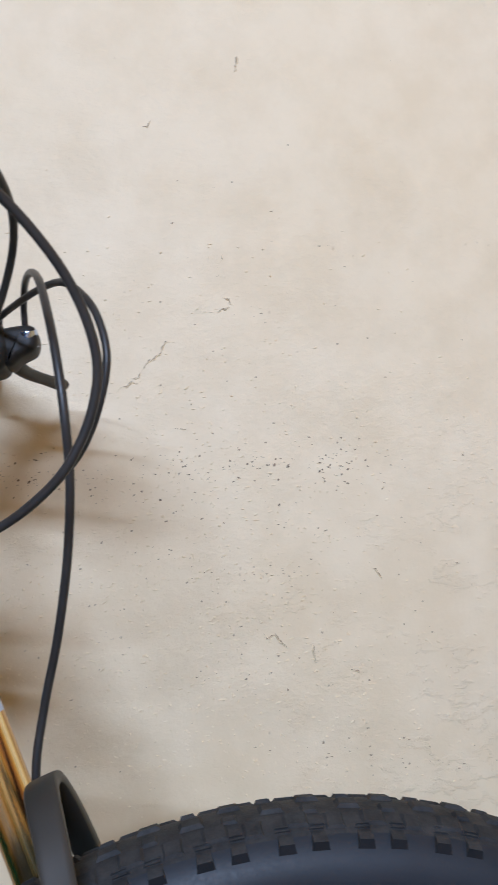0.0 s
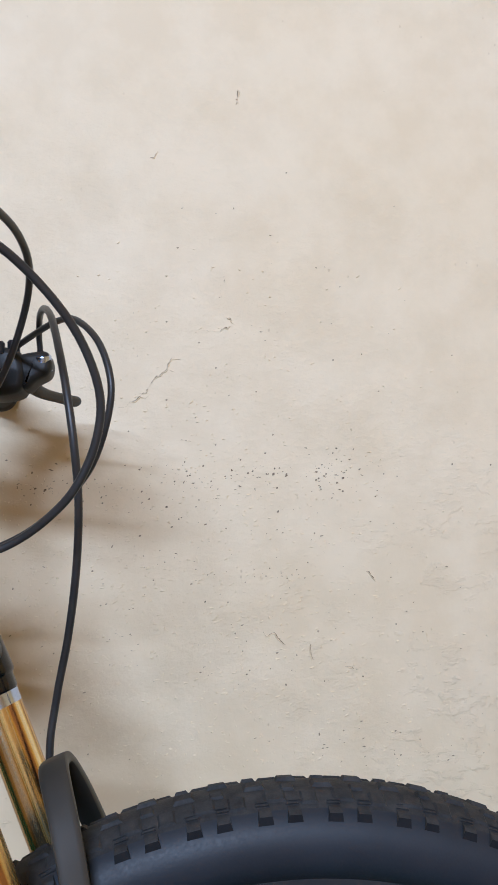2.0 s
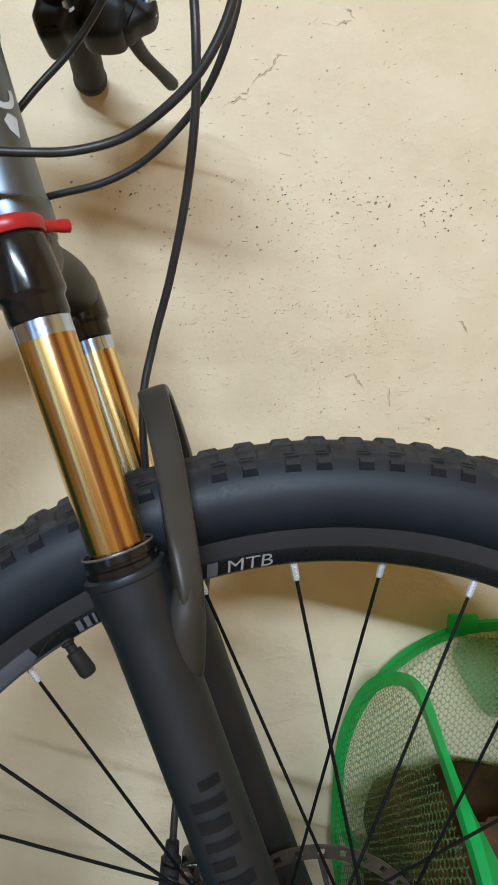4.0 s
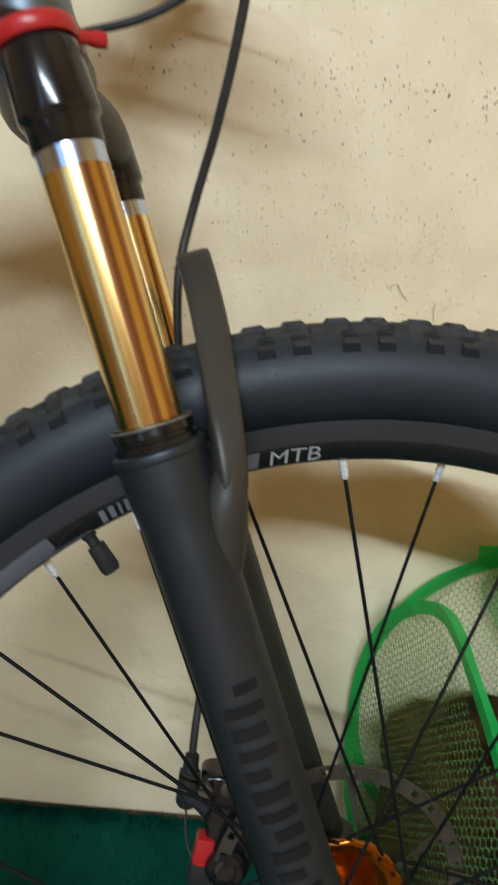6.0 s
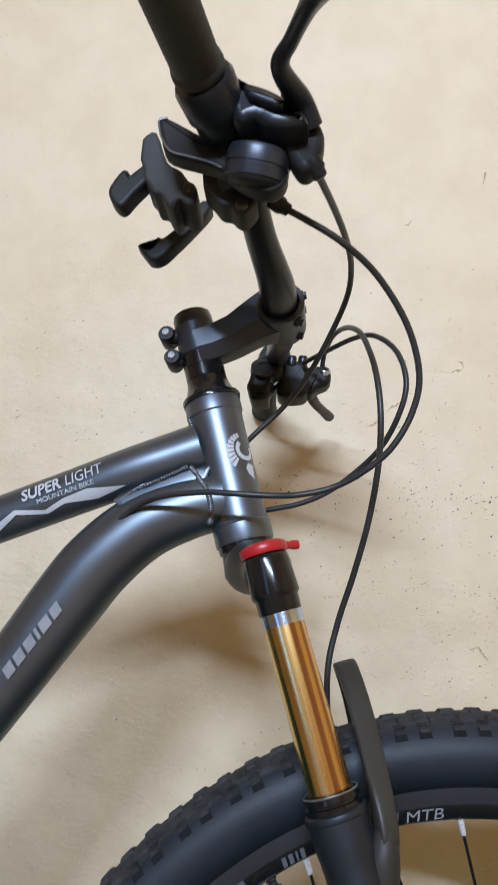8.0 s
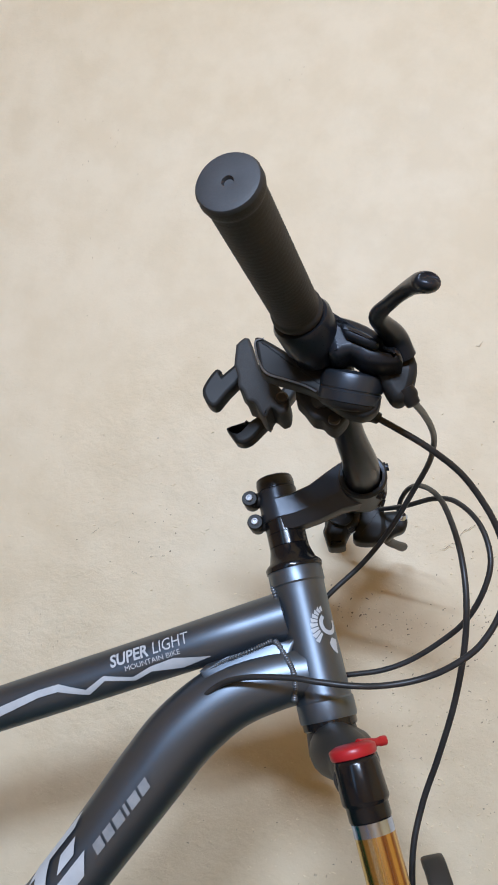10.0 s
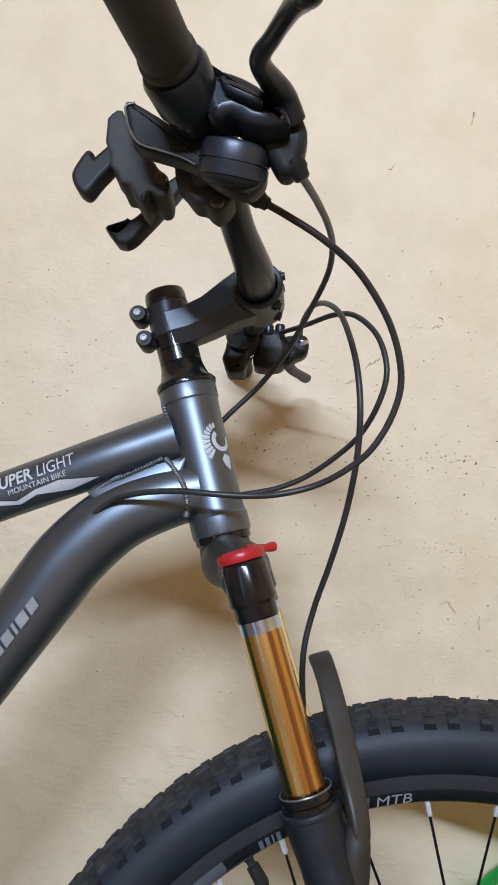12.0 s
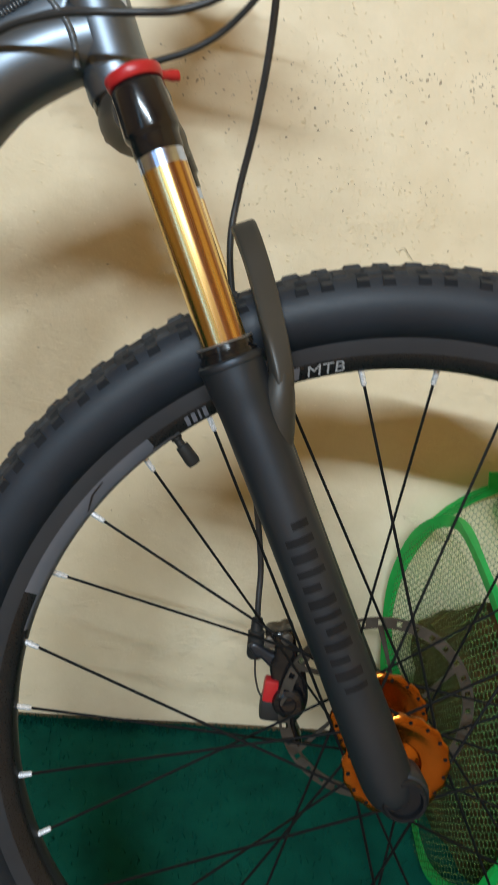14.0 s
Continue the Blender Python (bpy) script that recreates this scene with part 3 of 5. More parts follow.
def tyre():
    bm = bmesh.new()
    prof = []
    for k in range(25):
        a = radians(-158 + 316 * k / 24)
        prof.append((R_MID + R_TUBE * fat(a) * math.cos(a), R_TUBE * fat(a) * math.sin(a)))
    inner = [(r - 0.004 if abs(s) < 0.016 else r, s * 0.82) for r, s in reversed(prof)]
    inner = [(R_MID + (r - R_MID) * 0.86, s) for r, s in inner]
    ring_of(bm, prof + inner, 160, [1 if abs(-158 + 316 * (k + 0.5) / 24) < 58 else 0 for k in range(50)])
    # tread blocks: ahead (radians), angle over the section, length, width, height
    pitches = 53
    r2 = random.Random(9)
    for n in range(pitches):
        base = 2 * math.pi * n / pitches
        step = 2 * math.pi / pitches
        blocks, side_rows = [], []
        for s in (-1, 1):
            for j in (0.14, 0.56):
                at = base + step * (j + 0.05 * s)
                side_rows.append((at, s))
                for rib in (42, 46.5):
                    blocks.append((at + r2.uniform(-0.003, 0.003), s * rib, 0.0085, 0.0010, 0.0012, 0.7))
            blocks.append((base + step * 0.34, s * 34, 0.0130, 0.0085, 0.0016, 0.75))
            blocks.append((base + step * 0.86, s * 38, 0.0100, 0.0085, 0.0015, 0.75))
            blocks.append((base + step * (0.10 if s > 0 else 0.60), s * 10.5, 0.0120, 0.0075, 0.0022, 0.75))
            blocks.append((base + step * (0.62 if s > 0 else 0.12), s * 20, 0.0080, 0.0055, 0.0019, 0.75))
        for at, phi, long, wide, high, narrow in blocks:
            at += r2.uniform(-0.0020, 0.0020)
            p = radians(phi + r2.uniform(-0.8, 0.8))
            quad = []
            for lift, shrink in ((-0.0008, 1.15), (high * r2.uniform(0.8, 1.0), narrow)):
                for da, dp in ((-1, -1), (1, -1), (1, 1), (-1, 1)):
                    pp = p + dp * shrink * wide / 2 / R_TUBE
                    rr = R_TUBE * fat(pp) + lift
                    quad.append(bm.verts.new(wheel_point(R_MID + rr * math.cos(pp), at + da * shrink * long / 2 / 0.342, rr * math.sin(pp))))
            for q in ((4, 5, 6, 7), (0, 1, 5, 4), (1, 2, 6, 5), (2, 3, 7, 6), (3, 0, 4, 7)):
                bm.faces.new([quad[i] for i in q]).material_index = 1
        # the outer side row: wedges that rise from the shoulder and fall off steeply to the sidewall
        for at, s in side_rows:
            rows = []
            for phi, lift, half in ((48, -0.0004, 0.0034), (57, 0.0022, 0.0036), (60, 0.0024, 0.0036), (68, -0.0003, 0.0046)):
                p = radians(s * (phi + r2.uniform(-0.6, 0.6)))
                rr = R_TUBE * fat(p) + lift
                rows.append([bm.verts.new(wheel_point(R_MID + rr * math.cos(p), at + d * half / 0.335, rr * math.sin(p))) for d in (-1, 1)])
            # the steep lower face takes the darker rubber
            for n_row, (a, b) in enumerate(zip(rows, rows[1:])):
                bm.faces.new((a[0], a[1], b[1], b[0])).material_index = 2 if n_row == 2 else 1
            for d in (0, 1):
                bm.faces.new([r[d] for r in rows]).material_index = 1
    return bm


part("tyre", tyre(), [M_TYRE, M_TREAD, M_KNOB], wheel, "black knobbly tyre, tread dulled by dust", sharp=30)

PHASE, FLANGE = radians(87.58), 0.0345


def hub_part():
    bm = bmesh.new()
    side = wheel_point(0, 0, 1) - wheel_point(0, 0, 0)
    lathe(bm, [(-0.042, 0), (-0.042, 0.0085), (-0.038, 0.0125), (-0.0345, 0.0150), (-0.031, 0.0225), (-0.024, 0.0215), (-0.012, 0.0195), (0.012, 0.0195), (0.020, 0.0215), (0.026, 0.0225), (0.030, 0.020), (0.036, 0.020), (0.040, 0.0085), (0.040, 0)], HUB, side, 40)
    for s in (-0.0330, 0.026):
        # flange: a scalloped ring, thick and rounded at its rim
        rings = []
        for k in range(96):
            a = 2 * math.pi * k / 96
            out = 0.0385 + 0.0007 * math.cos(16 * a)
            section = [(0.0180, -0.0012), (0.0255, -0.0012), (0.0285, -0.0030), (out - 0.0022, -0.0030), (out - 0.0006, -0.0020), (out, 0.0), (out - 0.0006, 0.0020), (out - 0.0022, 0.0030), (0.0285, 0.0030), (0.0255, 0.0012), (0.0180, 0.0012)]
            rings.append([bm.verts.new(wheel_point(r, a, s + y)) for r, y in section])
        for k in range(96):
            a, b = rings[k], rings[(k + 1) % 96]
            for j in range(11):
                bm.faces.new((a[j], a[(j + 1) % 11], b[(j + 1) % 11], b[j]))
    bmesh.ops.remove_doubles(bm, verts=bm.verts, dist=0.00002)
    return bm


hub_ob = part("hub", hub_part(), M_ORANGE, wheel, "orange anodised hub with scalloped flanges")
bm = bmesh.new()
for s in (-0.0330, 0.026):
    for k in range(16):
        a = 2 * math.pi * (k + 0.5) / 16
        p = wheel_point(FLANGE, a, s - 0.0034)
        lathe(bm, [(0, 0), (0, 0.0014), (0.0068, 0.0014), (0.0068, 0)], p, wheel_point(0, 0, 1) - wheel_point(0, 0, 0), 8)
tagged(part("spoke_heads", bm, M_SPOKE, wheel), kind="stuff")
bm = bmesh.new()
rod(bm, wheel_point(0, 0, -0.066), wheel_point(0, 0, 0.066), 0.0055, segs=16)
for s in (-1, 1):
    lathe(bm, [(0, 0), (0, 0.0062), (0.002, 0.0098), (0.011, 0.0098), (0.013, 0.008), (0.013, 0)], wheel_point(0, 0, s * 0.043), (0, s, 0), 24)
part("axle", bm, M_BLACK, wheel)

for k in range(32):
    rim_angle = PHASE + k * math.radians(11.25)
    far = k % 2 == 0
    s = 0.026 if far else -0.0330
    lead = -1 if ((k + 1) // 2) % 2 else 1
    a = wheel_point(FLANGE, rim_angle + lead * radians(62), s + (0.001 if lead > 0 else -0.001))
    b = wheel_point(0.2790, rim_angle, 0.002 if far else -0.002)
    bm = bmesh.new()
    rod(bm, a, b, 0.00105, segs=8)
    part("spoke", bm, M_SPOKE, wheel)
    bm = bmesh.new()
    d = (a - b).normalized()
    lathe(bm, [(-0.003, 0), (-0.003, 0.0026), (0.001, 0.0025), (0.002, 0.0022), (0.0125, 0.0020), (0.0135, 0.0014), (0.0135, 0)], b, d, 8)
    part("nipple", bm, M_ZINC, wheel)

# black cup that stands for the darkness of the hollow leg foot
bm = bmesh.new()
lathe(bm, [(0, 0), (0, 0.0150), (0.003, 0.0150), (0.0045, 0.0138), (0.0045, 0.0118), (0.0012, 0.0110), (0.0010, 0)], (-0.002, -LEG_SIDE - 0.0125, 0.3480), (0, -1, 0), 24)
part("axle_recess", bm, M_DECAL_DARK, wheel, "black cup for the dark axle recess")

# valve with its cap
va = radians(127.1)
bm = bmesh.new()
p0, d = wheel_point(0.277, va, 0), (wheel_point(0.2, va, 0) - wheel_point(0.277, va, 0)).normalized()
lathe(bm, [(-0.004, 0), (-0.004, 0.004), (0.003, 0.004), (0.004, 0.003), (0.008, 0.003), (0.0085, 0.0047), (0.022, 0.0052), (0.0245, 0.0042), (0.025, 0)], p0, d, 16)
part("valve", bm, M_PLASTIC, wheel, "black rubber valve with cap")


def brake_disc():
    bm = bmesh.new()
    y = 0.0375
    def plate(r0, r1, a0, a1, twist=0.0):
        quad = []
        for yy in (y - 0.0009, y + 0.0009):
            for r, a in ((r0, a0), (r0, a1), (r1, a1 + twist), (r1, a0 + twist)):
                quad.append(bm.verts.new(wheel_point(r, a, yy)))
        for q in ((0, 1, 2, 3), (7, 6, 5, 4), (0, 1, 5, 4), (1, 2, 6, 5), (2, 3, 7, 6), (3, 0, 4, 7)):
            bm.faces.new([quad[i] for i in q])
    n = 96
    for k in range(n):
        a0, a1 = 2 * math.pi * k / n, 2 * math.pi * (k + 1) / n
        plate(0.0700, 0.0722, a0, a1)
        if k % 3 > 0:
            plate(0.0722, 0.0768, a0, a1)
        plate(0.0768, 0.0790, a0, a1)
        plate(0.019, 0.0255, a0, a1)
    for k in range(6):
        a = 2 * math.pi * k / 6
        plate(0.0255, 0.0700, a, a + 2 * math.pi / n, 16 * math.pi / n)
    bmesh.ops.remove_doubles(bm, verts=bm.verts, dist=0.00001)
    return bm


part("brake_disc", brake_disc(), M_STEEL, wheel, "drilled steel brake disc")


def text_mesh(words, size, bold=0.0):
    """Flat lettering from the built-in font, as a bmesh in its own plane, from the origin to the right."""
    curve = bpy.data.curves.new("letters", "FONT")
    curve.body, curve.size, curve.offset, curve.resolution_u = words, size, bold, 3
    holder = bpy.data.objects.new("letters", curve)
    scene.collection.objects.link(holder)
    data = bpy.data.meshes.new_from_object(holder.evaluated_get(bpy.context.evaluated_depsgraph_get()))
    bpy.data.objects.remove(holder)
    bm = bmesh.new()
    bm.from_mesh(data)
    bpy.data.meshes.remove(data)
    return bm


def polygons(shapes):
    bm = bmesh.new()
    for s in shapes:
        bm.faces.new([bm.verts.new((x, y, 0)) for x, y in s])
    return bm


def cut(bm, step_x, step_y):
    """Cuts flat shapes into cells, so that they bend with what they lie on."""
    xs, ys = [v.co.x for v in bm.verts], [v.co.y for v in bm.verts]
    for low, high, step, no in ((min(xs), max(xs), step_x, (1, 0, 0)), (min(ys), max(ys), step_y, (0, 1, 0))):
        if step:
            for n in range(math.floor(low / step), math.ceil(high / step) + 1):
                bmesh.ops.bisect_plane(bm, geom=[*bm.verts, *bm.edges, *bm.faces], plane_co=Vector(no) * n * step, plane_no=no)


def lay(bm, where):
    for v in bm.verts:
        v.co = where(v.co.x, v.co.y)
    return bm


# rim lettering, on the side that faces into the room
def on_rim(start, r_base):
    return lambda x, y: wheel_point(r_base + y, radians(start) - x / r_base, -(0.0100 + (r_base + y - 0.2785) * 0.41) - 0.0005)


bm = text_mesh("MTB", 0.0104)
cut(bm, 0.004, 0)
part("rim_lettering", lay(bm, lambda x, y: on_rim(106.7, 0.2782)(x * 1.30 + 0.22 * y, y)), M_RIM_PRINT, wheel, "pale grey letters on the rim")
bm = polygons([((-0.0110, 0), (-0.0050, 0), (-0.0028, 0.0080), (-0.0088, 0.0080))])
cut(bm, 0.003, 0)
part("rim_print", lay(bm, on_rim(106.7, 0.2782)), M_RIM_BARE, wheel)
bm = polygons([((x, 0), (x + w, 0), (x + w + 0.001, 0.0065), (x + 0.001, 0.0065)) for x, w in ((0, 0.003), (0.005, 0.003), (0.010, 0.0015), (0.0135, 0.003))])
cut(bm, 0.003, 0)
part("rim_print", lay(bm, on_rim(124.5, 0.2782)), M_RIM_BARE, wheel)
# black strokes where the decals end
for start in (130.5, 143.5):
    bm = polygons([((0, 0.0005), (0.002, 0.0005), (0.013, 0.0050), (0.024, 0.0062), (0.024, 0.0072), (0.012, 0.0062))])
    cut(bm, 0.003, 0)
    part("rim_stroke", lay(bm, on_rim(start, 0.2782)), M_RIM, wheel)

# -- fork --
STAN_TOP, STAN_LOW = Vector((-0.1755, 0, 0.7370)), Vector((-0.1335, 0, 0.6330))
LEG_DIR = (STAN_LOW - STAN_TOP).normalized()
LEG_Y = LEG_SIDE


def crown():
    """The fork crown: a bridge that swells over each leg."""
    bm = bmesh.new()
    top = STAN_TOP - LEG_DIR * 0.030
    mid = steer(0.150) - Vector((0, AXIS_TOP.y, 0))
    sweep(bm, [(top.x, -LEG_Y, top.z - 0.004, 0.0165), (top.x - 0.004, -LEG_Y * 0.6, top.z + 0.004, 0.0185), (mid.x, 0, mid.z + 0.004, 0.0215), (top.x - 0.004, LEG_Y * 0.6, top.z + 0.004, 0.0185), (top.x, LEG_Y, top.z - 0.004, 0.0165)], 0.018, 20, 8, flat=0.95)
    rod(bm, steer(0.121), steer(0.150), 0.0195, 0.022, 28, round_ends=0.002)
    return bm


fork = part("suspension_fork", crown(), M_ARCH, bike, "black fork crown")
for s in (-1, 1):
    off = Vector((0, s * LEG_Y, 0))
    # the socket that grips the stanchion
    bm = bmesh.new()
    a = STAN_TOP + off
    lathe(bm, [(-0.040, 0), (-0.040, 0.0130), (-0.0385, 0.0150), (-0.036, 0.0157), (-0.0130, 0.0166), (-0.0118, 0.0164), (-0.0100, 0.0150), (-0.0092, 0.0147), (-0.0012, 0.0147), (0.0, 0.0138), (0.0, 0)], a, LEG_DIR, 32)
    part("crown_socket", bm, M_GLOSS, fork, "gloss black socket")
    bm = bmesh.new()
    lathe(bm, [(0, 0), (0.0002, 0.01405), (0.0085, 0.01405), (0.0087, 0)], a, LEG_DIR, 32)
    part("ring", bm, M_SILVER, fork, "bare silver ring")
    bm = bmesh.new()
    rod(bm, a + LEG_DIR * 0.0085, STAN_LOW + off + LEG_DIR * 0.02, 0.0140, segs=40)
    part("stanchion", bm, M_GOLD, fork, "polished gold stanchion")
    bm = bmesh.new()
    low = STAN_LOW + off
    lathe(bm, [(0.0, 0.0168), (-0.0006, 0.0172), (-0.0006, 0.0177), (0.0, 0.0180), (0.0006, 0.0177), (0.0006, 0.0168)], low, LEG_DIR, 32)
    part("seal_clip", bm, M_CLIP, fork, "bright wire clip")
    bm = bmesh.new()
    lathe(bm, [(0.0005, 0.0142), (0.0005, 0.0172), (0.004, 0.0176), (0.0045, 0.0165), (0.006, 0.0165), (0.0065, 0.018), (0.011, 0.018), (0.011, 0.0142)], low, LEG_DIR, 32)
    part("dust_seal", bm, M_GLOSS, fork)
    bm = bmesh.new()
    end = Vector((-0.0055, s * (LEG_Y + 0.001), 0.340))
    p = low + LEG_DIR * 0.0095
    d = end - p
    line = [(*(p + d * f), r) for f, r in ((0.016, 0.0196), (0.03, 0.0194), (0.06, 0.0190), (0.10, 0.0181), (0.16, 0.0178), (0.5, 0.0172), (0.8, 0.0176), (0.93, 0.0180), (0.985, 0.0160), (1.0, 0.0120))]
    sweep(bm, line, 0.018, 32, 3)
    lathe(bm, [(0.0, 0.0150), (0.0, 0.0188), (0.0010, 0.0202), (0.0028, 0.0206), (0.0046, 0.0202), (0.0052, 0.0194), (0.0075, 0.0190)], p, d, 40)
    lathe(bm, [(-0.010, 0), (-0.010, 0.0165), (0.006, 0.0178), (0.0115, 0.0168), (0.0125, 0.0155), (0.0120, 0.0142), (0.0040, 0.0138), (0.0040, 0)], (-0.002, s * LEG_Y, 0.3475), (0, s, 0), 32)
    lower = part("lower_leg", bm, M_LOWER, bike, "matt black lower leg with dark transfer")
    # recess lined in black, so its shade is in the colour
    bm = bmesh.new()
    lathe(bm, [(0.0095, 0.0147), (0.0095, 0.0134), (0.0050, 0.0130), (0.0046, 0.0070), (0.0085, 0.0064), (0.0090, 0.0040), (0.0070, 0.0030), (0.0070, 0)], (-0.002, s * LEG_Y, 0.3475), (0, s, 0), 28)
    part("axle_recess", bm, M_KNOB, lower, "axle end in a recess lined black for its shade")
    if s < 0:
        # dark gloss lettering down the leg, not legible
        def on_leg(x, y, p=p, d=d):
            along = d.normalized()
            front = along.cross(Vector((0, 1, 0))).normalized()
            ang = y / 0.0178 - 0.1
            return p + along * x + 0.01805 * (math.cos(ang) * Vector((0, -1, 0)) + math.sin(ang) * -front)
        x = 0.104
        for w, low, high in ((0.0050, -0.0095, 0.0015), (0.0050, -0.0095, 0.0085), (0.0060, -0.0080, 0.0085), (0.0045, -0.0095, 0.0085), (0.0050, -0.0030, 0.0085), (0.0060, -0.0095, 0.0085), (0.0040, -0.0095, 0.0085), (0.0050, -0.0095, 0.0040), (0.0055, -0.0095, 0.0085), (0.0045, -0.0040, 0.0085), (0.0060, -0.0095, 0.0085), (0.0040, -0.0095, 0.0060)):
            bm = polygons([((x, low), (x + w, low), (x + w, high), (x, high))])
            cut(bm, 0, 0.002)
            part("transfer", lay(bm, on_leg), M_DECAL_DARK, lower, "gloss black bar")
            x += w + 0.0050


def arch():
    """The brace that bows over the tyre in front of the legs: a flat blade."""
    bm = bmesh.new()
    # middle of the blade (x, side, z), half its breadth, half its thickness
    half = [(-0.0965, 0.0640, 0.598, 0.0055, 0.0046), (-0.0978, 0.0668, 0.614, 0.0064, 0.0055), (-0.1015, 0.0635, 0.632, 0.0070, 0.0046), (-0.1060, 0.0535, 0.648, 0.0074, 0.0040), (-0.1115, 0.0400, 0.6675, 0.0076, 0.0037), (-0.1190, 0.0260, 0.689, 0.0078, 0.0036), (-0.1255, 0.0120, 0.7045, 0.0082, 0.0036), (-0.1272, 0.0, 0.7075, 0.0084, 0.0036)]
    line = [(x, -y, z, w, h) for x, y, z, w, h in half] + [(x, y, z, w, h) for x, y, z, w, h in reversed(half[:-1])]
    line = smooth_line(line, 6)
    n = len(line)
    rings = []
    for k, c in enumerate(line):
        t = Vector((line[min(k + 1, n - 1)] - line[max(k - 1, 0)])[:3]).normalized()
        # the blade is turned inwards along the limbs
        fwd = Vector((0.93, -0.5 * float(c[1]) / 0.064, 0.36))
        fwd = (fwd - t * fwd.dot(t)).normalized()
        out = fwd.cross(t)
        w, h = float(c[3]), float(c[4])
        prof = []
        for q in range(16):
            b = 2 * math.pi * (q + 0.5) / 16
            prof.append((math.copysign(abs(math.cos(b)) ** 0.4, math.cos(b)) * w, math.copysign(abs(math.sin(b)) ** 0.4, math.sin(b)) * h))
        rings.append([bm.verts.new(Vector(c[:3]) + fwd * a + out * b) for a, b in prof])
    for a, b in zip(rings, rings[1:]):
        for k in range(16):
            bm.faces.new((a[k], a[(k + 1) % 16], b[(k + 1) % 16], b[k]))
    bm.faces.new(rings[0]), bm.faces.new(rings[-1][::-1])
    return bm


part("arch", arch(), M_ARCH, fork, "satin dark grey fork arch")
# roots of the arch, merged into the legs
for s in (-1, 1):
    bm = bmesh.new()
    sweep(bm, [(x, s * y, z, q) for x, y, z, q in ((-0.1012, 0.0640, 0.6300, 0.0020), (-0.0992, 0.0662, 0.6190, 0.0058), (-0.0990, 0.0650, 0.6080, 0.0092), (-0.0992, 0.0640, 0.5980, 0.0106), (-0.0982, 0.0632, 0.5860, 0.0102), (-0.0975, 0.0622, 0.5740, 0.0092), (-0.0990, 0.0615, 0.5600, 0.0075))], 0.009, 20, 6)
    part("arch_root", bm, M_ARCH, fork)
# red lock-out dial and its tab
bm = bmesh.new()
a = STAN_TOP + Vector((0, -LEG_Y, 0)) - LEG_DIR * 0.0405
lathe(bm, [(0.001, 0), (0.001, 0.0156), (-0.0005, 0.0166), (-0.0048, 0.0166), (-0.0056, 0.0160), (-0.0064, 0.0142), (-0.0074, 0.0120), (-0.0076, 0)], a, LEG_DIR, 32)
dial = part("lockout_dial", bm, M_RED, bike, "red lock-out dial")
bm = bmesh.new()
tip = Vector((-0.1695, -0.0420, 0.7862))
root = a - LEG_DIR * 0.005
sweep(bm, [(*(root + (tip - root) * f), r) for f, r in ((0.2, 0.0048), (0.55, 0.0036), (0.75, 0.0028), (0.86, 0.0034), (1.0, 0.0034))], 0.004, 12, 4, flat=0.8)
part("tab", bm, M_RED, dial)
bm = bmesh.new()
a = STAN_TOP + Vector((0, LEG_Y, 0)) - LEG_DIR * 0.0405
lathe(bm, [(0, 0), (0, 0.0135), (-0.004, 0.0125), (-0.006, 0.009), (-0.006, 0)], a, LEG_DIR, 24)
part("top_cap", bm, M_GLOSS, fork)
bm = bmesh.new()
rod(bm, steer(-0.07), steer(0.13), 0.0140, segs=24)
part("steerer", bm, M_BLACK, fork)


# -- frame --
def mid_y(x):
    return 0.0195 + max(0.0, -0.315 - x) * 0.13


bm = bmesh.new()
lathe(bm, [(0.0, 0.0150), (0.0, 0.0232), (0.002, 0.0238), (0.013, 0.0238), (0.0145, 0.0229), (0.02, 0.0224), (0.06, 0.0221), (0.103, 0.0224), (0.1085, 0.0229), (0.110, 0.0238), (0.1225, 0.0238), (0.1245, 0.0232), (0.1245, 0.0150)], AXIS_TOP, AXIS_DIR, 48)
bike_frame = part("bike_frame", bm, M_FRAME, bike, "satin gunmetal head tube", sharp=25)

TT_A, TT_B = Vector((-0.2615, 0, 0.8645)), Vector((-0.4510, 0, 0.7785))
TT_DIR = (TT_B - TT_A).normalized()


def top_tube_point(s):
    p = TT_A + TT_DIR * s
    return Vector((p.x, mid_y(p.x), p.z))


bm = bmesh.new()
line = [(*top_tube_point(s), r) for s, r in ((-0.004, 0.0218), (0.02, 0.0212), (0.06, 0.0202), (0.12, 0.0197), (0.22, 0.0195), (0.34, 0.0190), (0.48, 0.0184))]
sweep(bm, line, 0.0185, 36, 5, flat=0.95)
top_tube = part("top_tube", bm, M_FRAME, bike, "satin gunmetal top tube")

DT = [(-0.232, 0.8255, 0.0240), (-0.262, 0.8155, 0.0262), (-0.298, 0.795, 0.0278), (-0.329, 0.7630, 0.0292), (-0.3525, 0.7265, 0.0292), (-0.404, 0.6395, 0.0264), (-0.500, 0.485, 0.0255), (-0.610, 0.310, 0.025)]
bm = bmesh.new()
sweep(bm, [(x, mid_y(x), z, r) for x, z, r in DT], 0.03, 40, 7, flat=0.96)
down_tube = part("down_tube", bm, M_FRAME, bike, "curved satin gunmetal down tube")

# the web between the two tubes behind the head tube
bm = bmesh.new()
web = [(-0.245, 0.850), (-0.262, 0.842), (-0.300, 0.8265), (-0.3165, 0.8185), (-0.3215, 0.812), (-0.312, 0.802), (-0.285, 0.806), (-0.250, 0.815)]
prism(bm, [(x, z) for x, z in web], 0.037, axes_matrix((0, mid_y(-0.285), 0), (1, 0, 0), (0, 0, 1)), bevel=0.004)
part("gusset", bm, M_FRAME, bike_frame)


